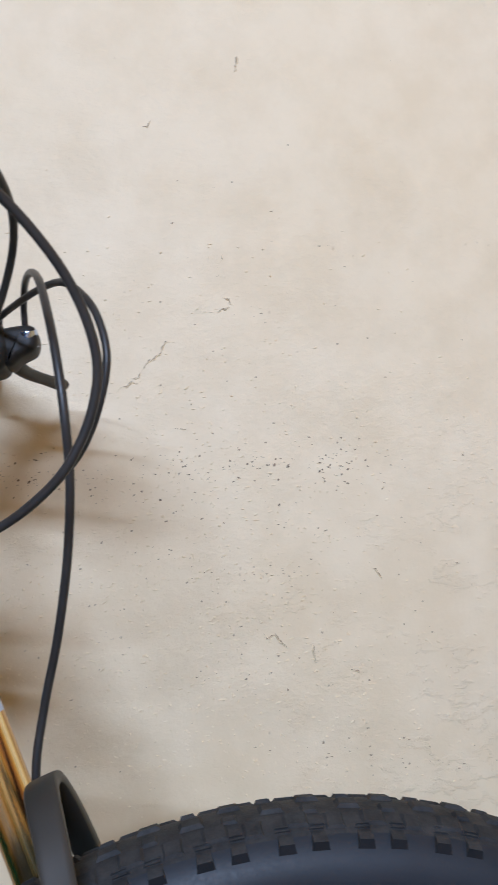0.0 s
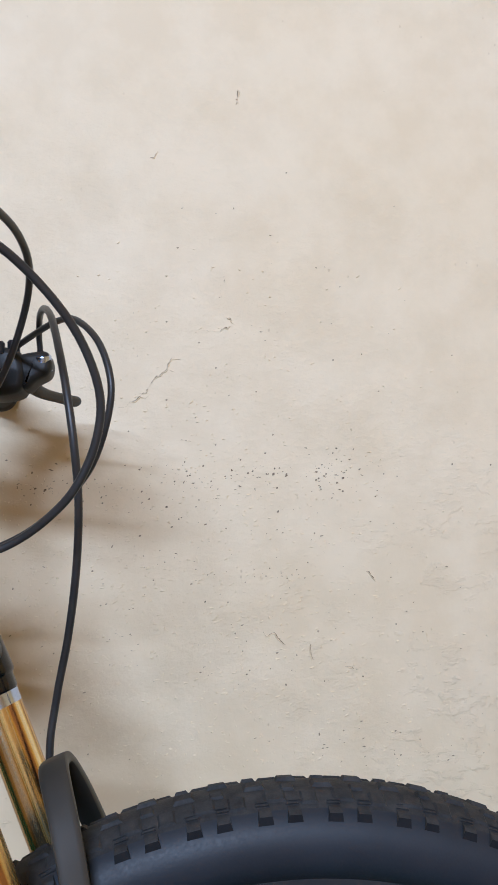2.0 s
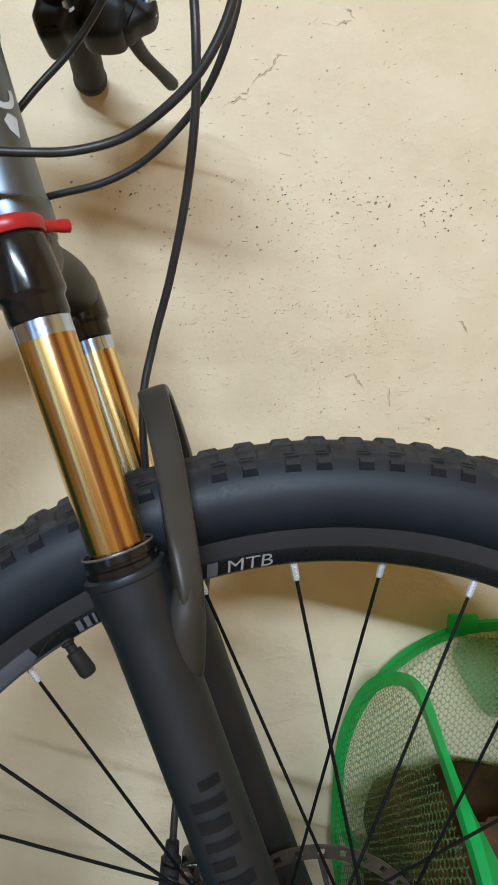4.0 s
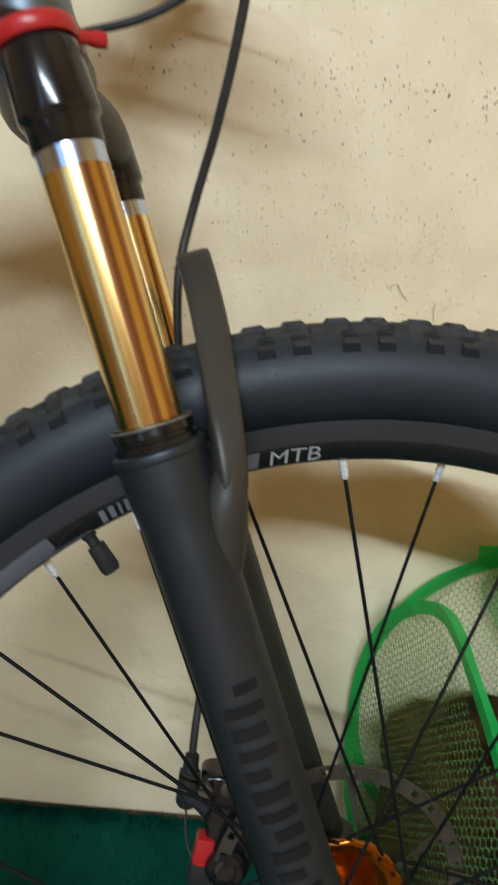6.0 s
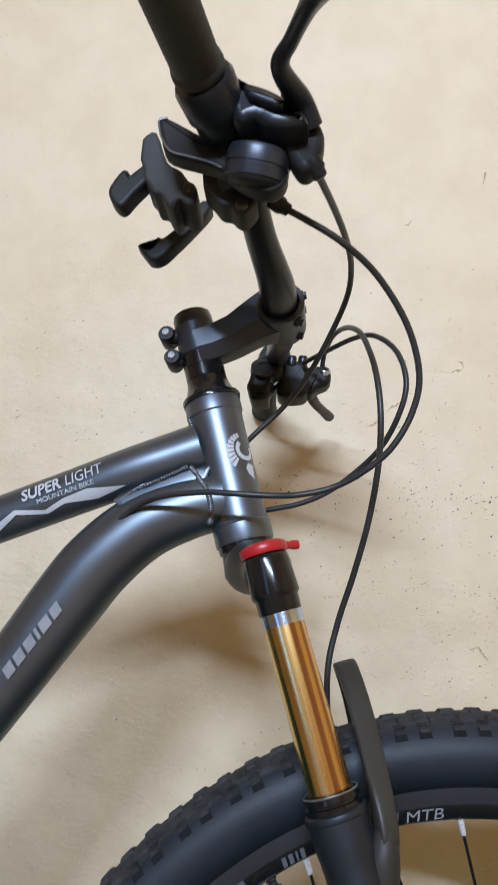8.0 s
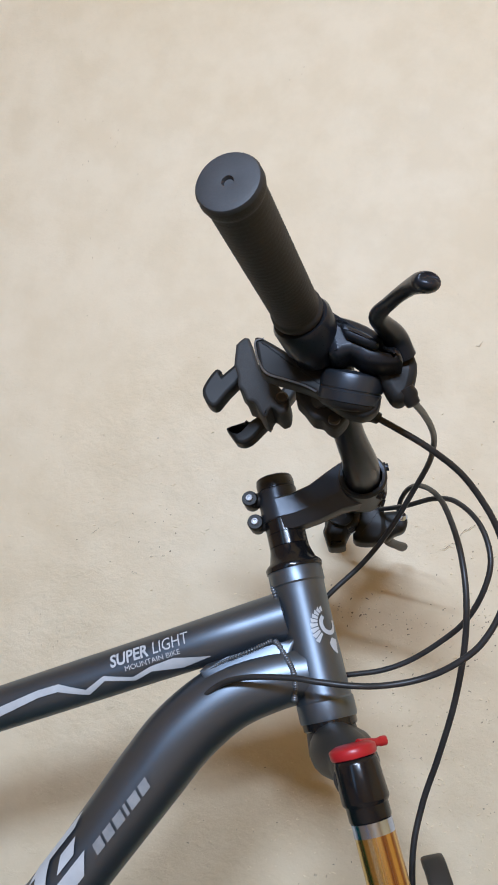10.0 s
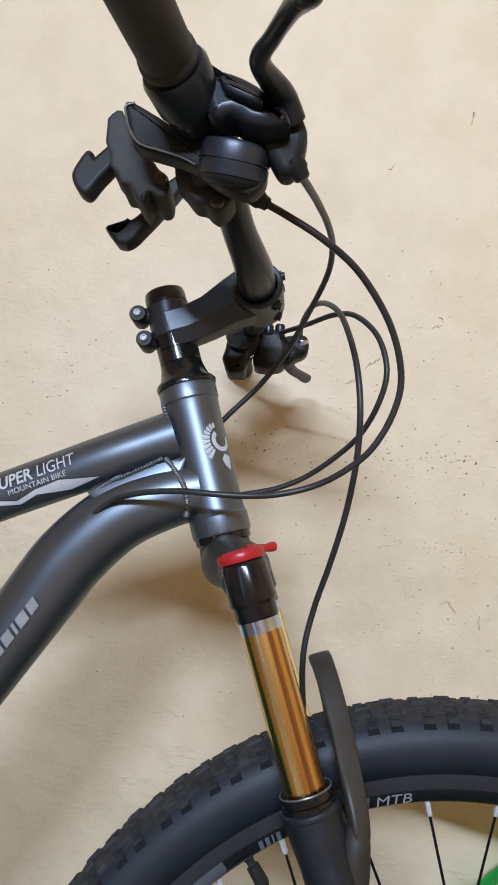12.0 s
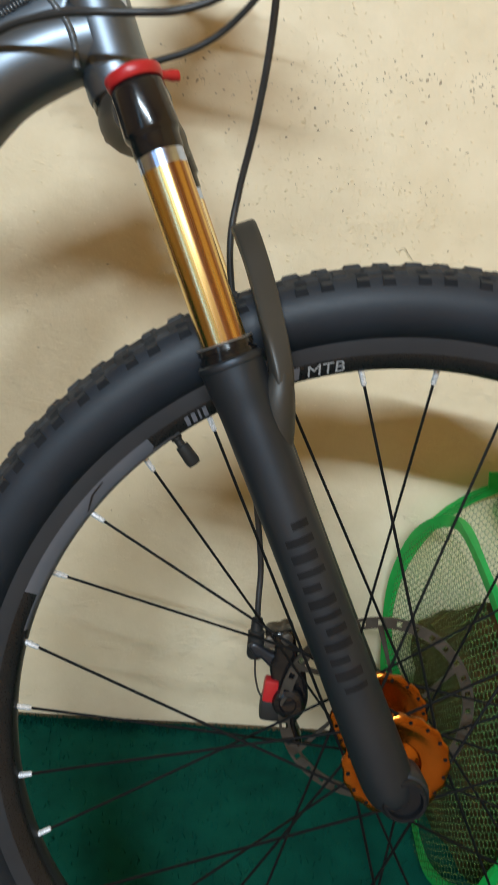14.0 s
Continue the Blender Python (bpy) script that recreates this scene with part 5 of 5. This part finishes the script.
def shifter():
    bm = bmesh.new()
    p, out = along_bar(-1, 0.150)
    lathe(bm, [(-0.007, 0.0112), (-0.007, 0.0158), (-0.005, 0.0170), (0.005, 0.0170), (0.007, 0.0158), (0.007, 0.0112)], p, out, 28)
    upright_plate(bm, [(-0.2820, 1.0284), (-0.2789, 1.0317), (-0.2683, 1.0272), (-0.2417, 1.0136), (-0.2240, 1.0106), (-0.2100, 1.0082), (-0.1993, 1.0040), (-0.1950, 0.9959), (-0.1967, 0.9866), (-0.2051, 0.9807), (-0.2202, 0.9844), (-0.2357, 0.9939), (-0.2448, 0.9975), (-0.2702, 1.0038), (-0.2776, 1.0134)], -0.168, 0.014, 0.003)
    ob = part("shifter", bm, M_PLASTIC, bike, "black trigger shifter")
    bm = bmesh.new()
    c, up = Vector((-0.2150, -0.1690, 0.9985)), Vector((0.10, -0.42, 0.90))
    lathe(bm, [(-0.0060, 0), (-0.0060, 0.0190), (-0.0052, 0.0202), (0.0012, 0.0206), (0.0016, 0.0200), (0.0026, 0.0200), (0.0030, 0.0206), (0.0105, 0.0204), (0.0130, 0.0192), (0.0140, 0.0165), (0.0136, 0.0150), (0.0144, 0.0135), (0.0148, 0)], c, up, 40)
    part("dial_cover", bm, M_STEM, ob, "satin black round cover")
    bm = bmesh.new()
    lathe(bm, [(-0.0115, 0), (-0.0113, 0.0100), (-0.0100, 0.0165), (-0.0078, 0.0190), (-0.0050, 0.0196), (-0.0050, 0)], c, up, 36)
    part("bottom_cover", bm, M_PLASTIC, ob)
    bm = bmesh.new()
    sweep(bm, [(x, -0.1755, z) for x, z in ((-0.2755, 1.0300), (-0.2806, 1.0276), (-0.2795, 1.0210), (-0.2765, 1.0134), (-0.2698, 1.0050), (-0.2575, 1.0018), (-0.2450, 0.9988), (-0.2360, 0.9950))], 0.0007, 8, 5)
    part("trim_line", bm, M_CLIP, ob, "thin grey edge line")
    bm = bmesh.new()
    upright_plate(bm, [(-0.3016, 1.0403), (-0.2927, 1.0465), (-0.2815, 1.0233), (-0.2710, 1.0168), (-0.2646, 1.0093), (-0.2587, 1.0050), (-0.2575, 0.9938), (-0.2627, 0.9905), (-0.2693, 0.9943), (-0.2720, 0.9868), (-0.2771, 0.9903), (-0.2819, 0.9971), (-0.2874, 0.9982), (-0.2915, 1.0051), (-0.2952, 1.0089), (-0.2968, 1.0169), (-0.3022, 1.0289)], -0.125, 0.034, 0.0025)
    upright_plate(bm, [(-0.2539, 1.0094), (-0.2427, 1.0089), (-0.2229, 0.9966), (-0.2150, 0.9912), (-0.2219, 0.9801), (-0.2282, 0.9814), (-0.2323, 0.9849), (-0.2390, 0.9861), (-0.2462, 0.9936), (-0.2495, 0.9964), (-0.2527, 1.0008)], -0.140, 0.022, 0.0025)
    part("ratchet_housing", bm, M_RUBBER, ob)
    for name, outline, y in (("thumb_paddle", [(-0.2972, 1.0414), (-0.2891, 1.0352), (-0.3061, 1.0101), (-0.3131, 0.9989), (-0.3197, 0.9999), (-0.3250, 1.0075), (-0.3250, 1.0147), (-0.3186, 1.0278), (-0.3136, 1.0269), (-0.3132, 1.0218)], -0.116), ("release_paddle", [(-0.3150, 0.9998), (-0.3122, 1.0019), (-0.3065, 0.9993), (-0.3016, 1.0049), (-0.3001, 1.0096), (-0.2965, 1.0086), (-0.2862, 1.0199), (-0.2811, 1.0302), (-0.2697, 1.0440), (-0.2619, 1.0386), (-0.2767, 1.0147), (-0.2858, 1.0023), (-0.2932, 0.9928), (-0.3005, 0.9889), (-0.3084, 0.9913)], -0.062)):
        bm = bmesh.new()
        upright_plate(bm, outline, y, 0.016, 0.003)
        part(name, bm, M_PLASTIC, ob)
    for p1 in (Vector((-0.2627, -0.1430, 1.0012)), Vector((-0.2243, -0.1520, 0.9852))):
        bm = bmesh.new()
        lathe(bm, [(0, 0), (0, 0.0042), (0.002, 0.0042), (0.003, 0.003), (0.003, 0)], p1, (0, -1, 0.1), 12)
        part("screw", bm, M_STEEL, ob)
    bm = bmesh.new()
    rod(bm, p + Vector((-0.006, 0.004, -0.018)), p + Vector((0.010, -0.012, -0.020)), 0.0062, 0.0055, 14, round_ends=0.001)
    part("clamp_bolt", bm, M_PLASTIC, ob)
    bm = bmesh.new()
    e = [Vector(q) for q in ((-0.2040, -0.1380, 0.9983), (-0.1970, -0.1340, 0.9964))]
    lathe(bm, [(-0.004, 0), (-0.004, 0.0058), (0.004, 0.0060), (0.006, 0.0048), (0.010, 0.0042), (0.011, 0)], e[0], e[1] - e[0], 16)
    part("barrel_adjuster", bm, M_PLASTIC, ob)


shifter()

# bright nut where the front brake cable enters its lever
bm = bmesh.new()
lathe(bm, [(-0.010, 0), (-0.010, 0.0066), (0.0020, 0.0068), (0.0030, 0.0062), (0.0032, 0.0048), (0.0005, 0.0042), (0.0005, 0)], (-0.1633, 0.1300, 0.9857), (-0.05, -0.45, 0.88), 20)
part("cable_nut", bm, M_SILVER, bars_ob, "bright steel cable nut").location = (0, 0.010, 0.005)

# the wall side's brake lever and shifter, crowded under the bar
bm = bmesh.new()
p, out = along_bar(1, 0.150)
lathe(bm, [(-0.010, 0.0112), (-0.010, 0.0165), (0.010, 0.0165), (0.010, 0.0112)], p, out, 24)
upright_plate(bm, [(-0.2396, 0.9567), (-0.2375, 0.9667), (-0.2351, 0.9833), (-0.2249, 0.9926), (-0.2109, 0.9929), (-0.2054, 0.9837), (-0.2068, 0.9720), (-0.2128, 0.9655), (-0.2169, 0.9536), (-0.2171, 0.9462), (-0.2312, 0.9428), (-0.2364, 0.9485)], 0.125, 0.040, 0.006)
far_shift = part("shifter", bm, M_PLASTIC, bike, "black front shifter")
far_shift.location = (0, 0.010, 0.004)
bm = bmesh.new()
lathe(bm, [(0, 0), (0, 0.0120), (0.003, 0.0125), (0.004, 0.0110), (0.0045, 0.0060), (0.003, 0.0055), (0.003, 0)], (-0.2245, 0.1040, 0.9749), (0.1, -1, 0.5), 24)
part("dial_cover", bm, M_PLASTIC, far_shift)
bm = bmesh.new()
lathe(bm, [(0, 0), (0, 0.0042), (0.003, 0.0042), (0.003, 0)], (-0.2122, 0.1000, 0.9610), (0, -1, 0.2), 6)
part("screw", bm, M_SILVER, far_shift)
bm = bmesh.new()
upright_plate(bm, [(-0.2123, 0.9954), (-0.1882, 0.9957), (-0.1809, 0.9912), (-0.1771, 0.9768), (-0.1780, 0.9638), (-0.1840, 0.9573), (-0.2008, 0.9548), (-0.2097, 0.9584), (-0.2108, 0.9730)], 0.140, 0.034, 0.006)
upright_plate(bm, [(-0.1872, 0.9868), (-0.1696, 0.9930), (-0.1593, 0.9923), (-0.1560, 0.9827), (-0.1585, 0.9736), (-0.1681, 0.9678), (-0.1753, 0.9611), (-0.1838, 0.9659)], 0.138, 0.026, 0.006)
far_lever = part("brake_lever", bm, M_PLASTIC, bike, "black front brake lever")
far_lever.location = (0, 0.010, 0.004)
for x0 in ((-0.1979, 0.1250, 0.9904), (-0.1866, 0.1280, 0.9924)):
    bm = bmesh.new()
    lathe(bm, [(0, 0), (0, 0.0050), (0.008, 0.0050), (0.010, 0.0035), (0.010, 0)], x0, (0, -0.3, 1), 10)
    part("bolt", bm, M_BLACK, far_lever)
bm = bmesh.new()
sweep(bm, [(-0.1784, 0.1350, 0.9724, 0.0070), (-0.1749, 0.1500, 0.9677, 0.0060), (-0.1700, 0.1780, 0.9688, 0.0054), (-0.1610, 0.2150, 0.9736, 0.0054), (-0.1540, 0.2460, 0.9780, 0.0062), (-0.1522, 0.2540, 0.9792, 0.0050)], 0.0055, 16, 5, flat=0.8)
part("blade", bm, M_PLASTIC, far_lever)

# -- cables --
def cable(name, pts, r, label):
    bm = bmesh.new()
    sweep(bm, pts, r, 12, 10)
    return part(name, bm, M_CABLE, bike, label)


cable("gear_cable", [(-0.2029, -0.1350, 0.9986), (-0.1833, -0.1320, 0.9906), (-0.1576, -0.1250, 0.9794), (-0.1318, -0.1080, 0.9661), (-0.1075, -0.0890, 0.9400), (-0.0954, -0.0740, 0.9103), (-0.0974, -0.0640, 0.8853), (-0.1091, -0.0560, 0.8604), (-0.1263, -0.0470, 0.8437), (-0.1467, -0.0380, 0.8316), (-0.1707, -0.0370, 0.8235), (-0.1933, -0.0410, 0.8196), (-0.2204, -0.0410, 0.8184), (-0.2420, -0.0360, 0.8182), (-0.2732, -0.0260, 0.8144), (-0.2962, -0.0120, 0.8072), (-0.3120, -0.0030, 0.7947), (-0.3200, 0.0050, 0.7840)], 0.00235, "black rear gear cable looping to the down tube")
cable("brake_cable", [(-0.1761, -0.1700, 0.9969), (-0.1649, -0.1190, 1.0081), (-0.1549, -0.0710, 1.0155), (-0.1488, -0.0290, 1.0187), (-0.1488, 0.0070, 1.0119), (-0.1582, 0.0400, 0.9946), (-0.1760, 0.0650, 0.9604), (-0.1982, 0.0790, 0.9284), (-0.2263, 0.0840, 0.8962), (-0.2533, 0.0840, 0.8582), (-0.2797, 0.0820, 0.8208)], 0.00250, "black rear brake cable passing behind the head tube")
cable("brake_cable", [(-0.1661, 0.1430, 0.9962), (-0.1649, 0.1290, 1.0080), (-0.1580, 0.0950, 1.0122), (-0.1474, 0.0550, 1.0029), (-0.1359, 0.0170, 0.9821), (-0.1263, -0.0090, 0.9510), (-0.1197, -0.0210, 0.9215), (-0.1154, -0.0210, 0.8907), (-0.1139, -0.0090, 0.8569), (-0.1170, 0.0070, 0.8174), (-0.1243, 0.0270, 0.7760), (-0.1330, 0.0410, 0.7379), (-0.1375, 0.0440, 0.7000), (-0.1319, 0.0480, 0.6499), (-0.1166, 0.0620, 0.5633), (-0.1062, 0.0660, 0.4986), (-0.1002, 0.0660, 0.4512), (-0.1004, 0.0620, 0.4235), (-0.1003, 0.0580, 0.3982)], 0.00250, "black front brake cable running down behind the fork")
cable("gear_cable", [(-0.1851, 0.1240, 0.9935), (-0.1623, 0.0780, 0.9887), (-0.1391, 0.0520, 0.9917), (-0.1217, 0.0280, 0.9847), (-0.1042, 0.0070, 0.9622), (-0.0955, -0.0000, 0.9330), (-0.0991, 0.0060, 0.9065), (-0.1105, 0.0220, 0.8818), (-0.1287, 0.0390, 0.8630), (-0.1500, 0.0510, 0.8465), (-0.1730, 0.0570, 0.8350), (-0.1994, 0.0620, 0.8277), (-0.2263, 0.0660, 0.8203), (-0.2512, 0.0690, 0.8140), (-0.2809, 0.0700, 0.8051)], 0.00235, "black front gear cable looping past the head tube")

# -- front brake caliper on the wall-side leg --
bm = bmesh.new()
upright_plate(bm, [(-0.0843, 0.3950), (-0.0804, 0.4049), (-0.0715, 0.4054), (-0.0678, 0.3913), (-0.0652, 0.3793), (-0.0596, 0.3714), (-0.0557, 0.3480), (-0.0585, 0.3354), (-0.0646, 0.3240), (-0.0573, 0.3053), (-0.0674, 0.3047), (-0.0736, 0.3280), (-0.0809, 0.3340), (-0.0862, 0.3609), (-0.0884, 0.3744), (-0.0841, 0.3854)], 0.054, 0.026, 0.004)
upright_plate(bm, [(-0.0936, 0.4002), (-0.0885, 0.4044), (-0.0750, 0.4043), (-0.0726, 0.3958), (-0.0795, 0.3905), (-0.0922, 0.3912)], 0.052, 0.022, 0.003)
lathe(bm, [(0, 0), (0, 0.0130), (0.008, 0.0132), (0.011, 0.0110), (0.012, 0.0070), (0.0105, 0.0060), (0.0105, 0)], Vector((-0.0710, 0.0440, 0.3463)), (-0.15, -1, 0.1), 28)
caliper = part("brake_caliper", bm, M_GLOSS, bike, "black mechanical disc brake caliper")
bm = bmesh.new()
upright_plate(bm, [(-0.1065, 0.3878), (-0.1013, 0.3921), (-0.0880, 0.3841), (-0.0806, 0.3812), (-0.0807, 0.3689), (-0.0882, 0.3714), (-0.0959, 0.3788), (-0.1033, 0.3802)], 0.050, 0.010, 0.003)
part("actuating_arm", bm, M_BLACK, caliper)
bm = bmesh.new()
p0, p1 = Vector((-0.1004, 0.0560, 0.4090)), Vector((-0.1008, 0.0520, 0.3764))
d = p1 - p0
lathe(bm, [(0, 0), (0, 0.0045), (d.length * 0.3, 0.0052), (d.length * 0.32, 0.0068), (d.length * 0.92, 0.0070), (d.length, 0.0052), (d.length, 0)], p0, d, 16)
part("cable_barrel", bm, M_PLASTIC, caliper)
bm = bmesh.new()
block(bm, Vector((-0.0867, 0.0440, 0.3543)), (0.012, 0.012, 0.019), Matrix.Rotation(radians(6), 3, "Y"), 0.0028)
part("adjuster_knob", bm, M_RED, caliper, "red adjuster knob")
bm = bmesh.new()
block(bm, Vector((-0.0842, 0.0470, 0.3373)), (0.021, 0.018, 0.019), Matrix.Rotation(radians(4), 3, "Y"), 0.0045)
part("pad_cover", bm, M_PLASTIC, caliper)
for q in (Vector((-0.0899, 0.0400, 0.3976)), Vector((-0.0766, 0.0400, 0.4008))):
    bm = bmesh.new()
    lathe(bm, [(0, 0), (0, 0.0048), (0.005, 0.0048), (0.0055, 0.0032), (0.0055, 0)], q, (0.05, -1, 0.1), 12)
    part("bolt", bm, M_STEEL, caliper)
bm = bmesh.new()
sweep(bm, [(-0.1004, 0.0520, 0.3764), (-0.0996, 0.0500, 0.3626), (-0.0960, 0.0480, 0.3490), (-0.0900, 0.0460, 0.3420)], 0.0008, 8, 6)
part("inner_wire", bm, M_STEEL, caliper)

# ---- the laundry basket ----
BX0, BX1, BY0, BY1, BH = 0.112, 0.43, 0.046, WALL_Y - 0.020, 0.418
basket = new("laundry_basket")
basket.location = ((BX0 + BX1) / 2, (BY0 + BY1) / 2, 0)
tagged(basket, "bright green pop-up mesh laundry basket with sheer sides", "basket")
BC = Vector(basket.location)


def side_frame(k):
    """Centre, level axis and outward normal of each side of the basket."""
    cx, cy, w, d = (BX0 + BX1) / 2, (BY0 + BY1) / 2, (BX1 - BX0) / 2, (BY1 - BY0) / 2
    return [((BX0, cy), (0.18, -1), d), ((cx - 0.017, BY1), (1, 0), w + 0.017), ((BX1, cy), (0, 1), d), ((cx, BY0), (1, 0), w)][k]


def side_point(k, u, z, bulge=0.0):
    (cx, cy), (ax, ay), w = side_frame(k)
    n = Vector((ay, -ax, 0)) * (1 if k in (0, 2) else -1)
    lean = 0.012 * math.sin(3.1 * u + k) if k != 1 else -0.006
    bulge = bulge if k != 1 else -bulge
    return Vector((cx + ax * u * w, cy + ay * u * w, z)) + n * (bulge + lean) * (1 - u * u) - BC


HOOP_Z, HOOP_H = 0.213, 0.205
for k in range(4):
    low = 0.0 if k != 3 else -0.09
    # hoop in its binding: a flat band round the edge
    bm = bmesh.new()
    n = 72
    rings = []
    for j in range(n):
        a = 2 * math.pi * j / n
        rows = []
        for r, off in ((0.935, -0.0010), (1.0, -0.0026), (1.0, 0.0026), (0.935, 0.0010)):
            p = side_point(k, r * math.cos(a), HOOP_Z + (HOOP_H + low) * r * math.sin(a) + low)
            p = Vector((p.x, p.y, max(p.z, 0.004)))
            nrm = Vector((1, 0, 0)) if k in (0, 2) else Vector((0, 1, 0))
            rows.append(bm.verts.new(p + nrm * off * (1.4 + 0.3 * math.sin(9 * a))))
        rings.append(rows)
    for j in range(n):
        a, b = rings[j], rings[(j + 1) % n]
        for i in range(4):
            bm.faces.new((a[i], a[(i + 1) % 4], b[(i + 1) % 4], b[i]))
    hoop = part("hoop", bm, M_BIND, basket, "bright green fabric binding over wire")
    # net inside the hoop: slanted meshes with open holes
    bm = bmesh.new()
    (_, _), _, w = side_frame(k)
    across, tall = 0.0046, 0.0092
    cols, rows_n = int(2 * w / across), int(2 * HOOP_H / tall)

    def inside(u, z):
        return u * u + ((z - HOOP_Z - low) / (HOOP_H + low)) ** 2 < 0.955**2

    for i in range(cols + 1):
        for j in range(rows_n * 2):
            u0 = -1 + 2 * i / cols
            z0 = HOOP_Z - HOOP_H + tall * 0.5 * j + low
            swing = 0.26 * across / w * (1 if i % 2 else -1)
            ua, ub = u0 + swing * (1 if j % 2 else -1), u0 + swing * (-1 if j % 2 else 1)
            z1 = z0 + tall * 0.5
            if z0 < 0.006 or not (inside(ua, z0) and inside(ub, z1)):
                continue
            t = 0.00075 / w
            bm.faces.new([bm.verts.new(side_point(k, u, z, 0.010)) for u, z in ((ua - t, z0), (ua + t, z0), (ub + t, z1), (ub - t, z1))])
            if j % 2 == (i % 2):
                u2 = u0 + 2 / cols
                if inside(u2, z0):
                    h = 0.0011
                    bm.faces.new([bm.verts.new(side_point(k, u, z, 0.0101)) for u, z in ((ua, z0 - h), (u2 + swing, z0 - h), (u2 + swing, z0 + h), (ua, z0 + h))])
    tagged(part("net", bm, M_NET, hoop, "open green net"), kind="stuff")

# corner fabric between the hoops: sheer, but for a doubled fold at the top of the front corner
for k, from_angle, to_angle, cloth, words in ((0, -70, 70, M_SHEER, "sheer green fabric"), (1, -70, 70, M_SHEER, "sheer green fabric"), (2, -70, 70, M_SHEER, "sheer green fabric"), (3, -70, 15, M_SHEER, "sheer green fabric"), (3, 15, 74, M_FOLD, "doubled green fabric")):
    bm = bmesh.new()
    n = 18
    k2 = (k + 1) % 4
    cols = []
    for j in range(n + 1):
        a = radians(from_angle + (to_angle - from_angle) * j / n)
        lowa, lowb = (0.0 if k != 3 else -0.09), (0.0 if k2 != 3 else -0.09)
        flipa = {0: -1, 1: 1, 2: 1, 3: -1}[k]
        flipb = {0: 1, 1: -1, 2: -1, 3: 1}[k2]
        pa = side_point(k, flipa * math.cos(a) * 0.985, max(0.004, HOOP_Z + lowa + (HOOP_H + lowa) * math.sin(a) * 0.985))
        pb = side_point(k2, flipb * math.cos(a) * 0.985, max(0.004, HOOP_Z + lowb + (HOOP_H + lowb) * math.sin(a) * 0.985))
        row = []
        for i in range(5):
            f = i / 4
            q = pa.lerp(pb, f)
            row.append(bm.verts.new(q + Vector((0.004 * math.sin(7 * a + 3 * f), 0.004 * math.cos(6 * a + f), 0)) * (4 * f * (1 - f))))
        cols.append(row)
    for a, b in zip(cols, cols[1:]):
        for i in range(4):
            bm.faces.new((a[i], a[i + 1], b[i + 1], b[i]))
    part("corner_fabric", bm, cloth, basket, words)
# the carrying loop sewn to the back hoop, and the flap of net that hangs from it
bm = bmesh.new()
pa = side_point(1, -0.30, HOOP_Z + HOOP_H * 0.955)
block(bm, pa + Vector((0.0, -0.004, 0.004)), (0.034, 0.006, 0.022), Matrix.Rotation(radians(-4), 3, "Y"), 0.002)
part("fabric_tab", bm, M_BIND, basket)
bm = bmesh.new()
n = 26
for side in (0, 1):
    grid = []
    for j in range(9):
        row = []
        for i in range(n + 1):
            f = i / n
            x = -0.34 + 0.9 * f
            z = HOOP_Z + HOOP_H * (0.93 - 0.02 * j - 0.35 * (j / 8) * math.sin(math.pi * min(1, f * 1.2)) )
            row.append(bm.verts.new(side_point(1, x, z) + Vector((0, -0.012 - 0.006 * math.sin(9 * f + j * 0.8) - 0.008 * side, 0))))
        grid.append(row)
    if side == 0:
        for a, b in zip(grid, grid[1:]):
            for i in range(n):
                bm.faces.new((a[i], a[i + 1], b[i + 1], b[i]))
bmesh.ops.delete(bm, geom=[v for v in bm.verts if not v.link_faces], context="VERTS")
part("flap", bm, M_FLAP, basket, "sheer green flap in folds")


def heap(centre, size, rough, seed, square=1.0, slant=0.0):
    bm = bmesh.new()
    made = bmesh.ops.create_icosphere(bm, subdivisions=4, radius=1.0)["verts"]
    for v in made:
        n = v.co.normalized()
        k = 1 + rough * noise.noise(n * 2.1 + Vector((seed, 0, 0))) + 0.5 * rough * noise.noise(n * 6 + Vector((0, seed, 0))) + 0.2 * rough * noise.noise(n * 15)
        b = [math.copysign(abs(c) ** square, c) for c in n]
        v.co = Vector((b[0] * size[0] * k, b[1] * size[1] * k, b[2] * size[2] * k)) + Vector(centre)
        v.co.x -= slant * (v.co.y - centre[1])
        v.co.z = max(v.co.z, 0.002)
    return bm


tagged(part("crumpled_cloth", heap((0.262, 0.222, 0.138), (0.152, 0.152, 0.146), 0.13, 3.0, 0.6, 0.18), M_CLOTH), "dark brown crumpled laundry inside the basket", "laundry")
tagged(part("black_bag", heap((0.268, 0.150, 0.297), (0.100, 0.095, 0.036), 0.4, 8.0), M_BAG), "black crumpled bag with rusty print on the laundry", "bag")
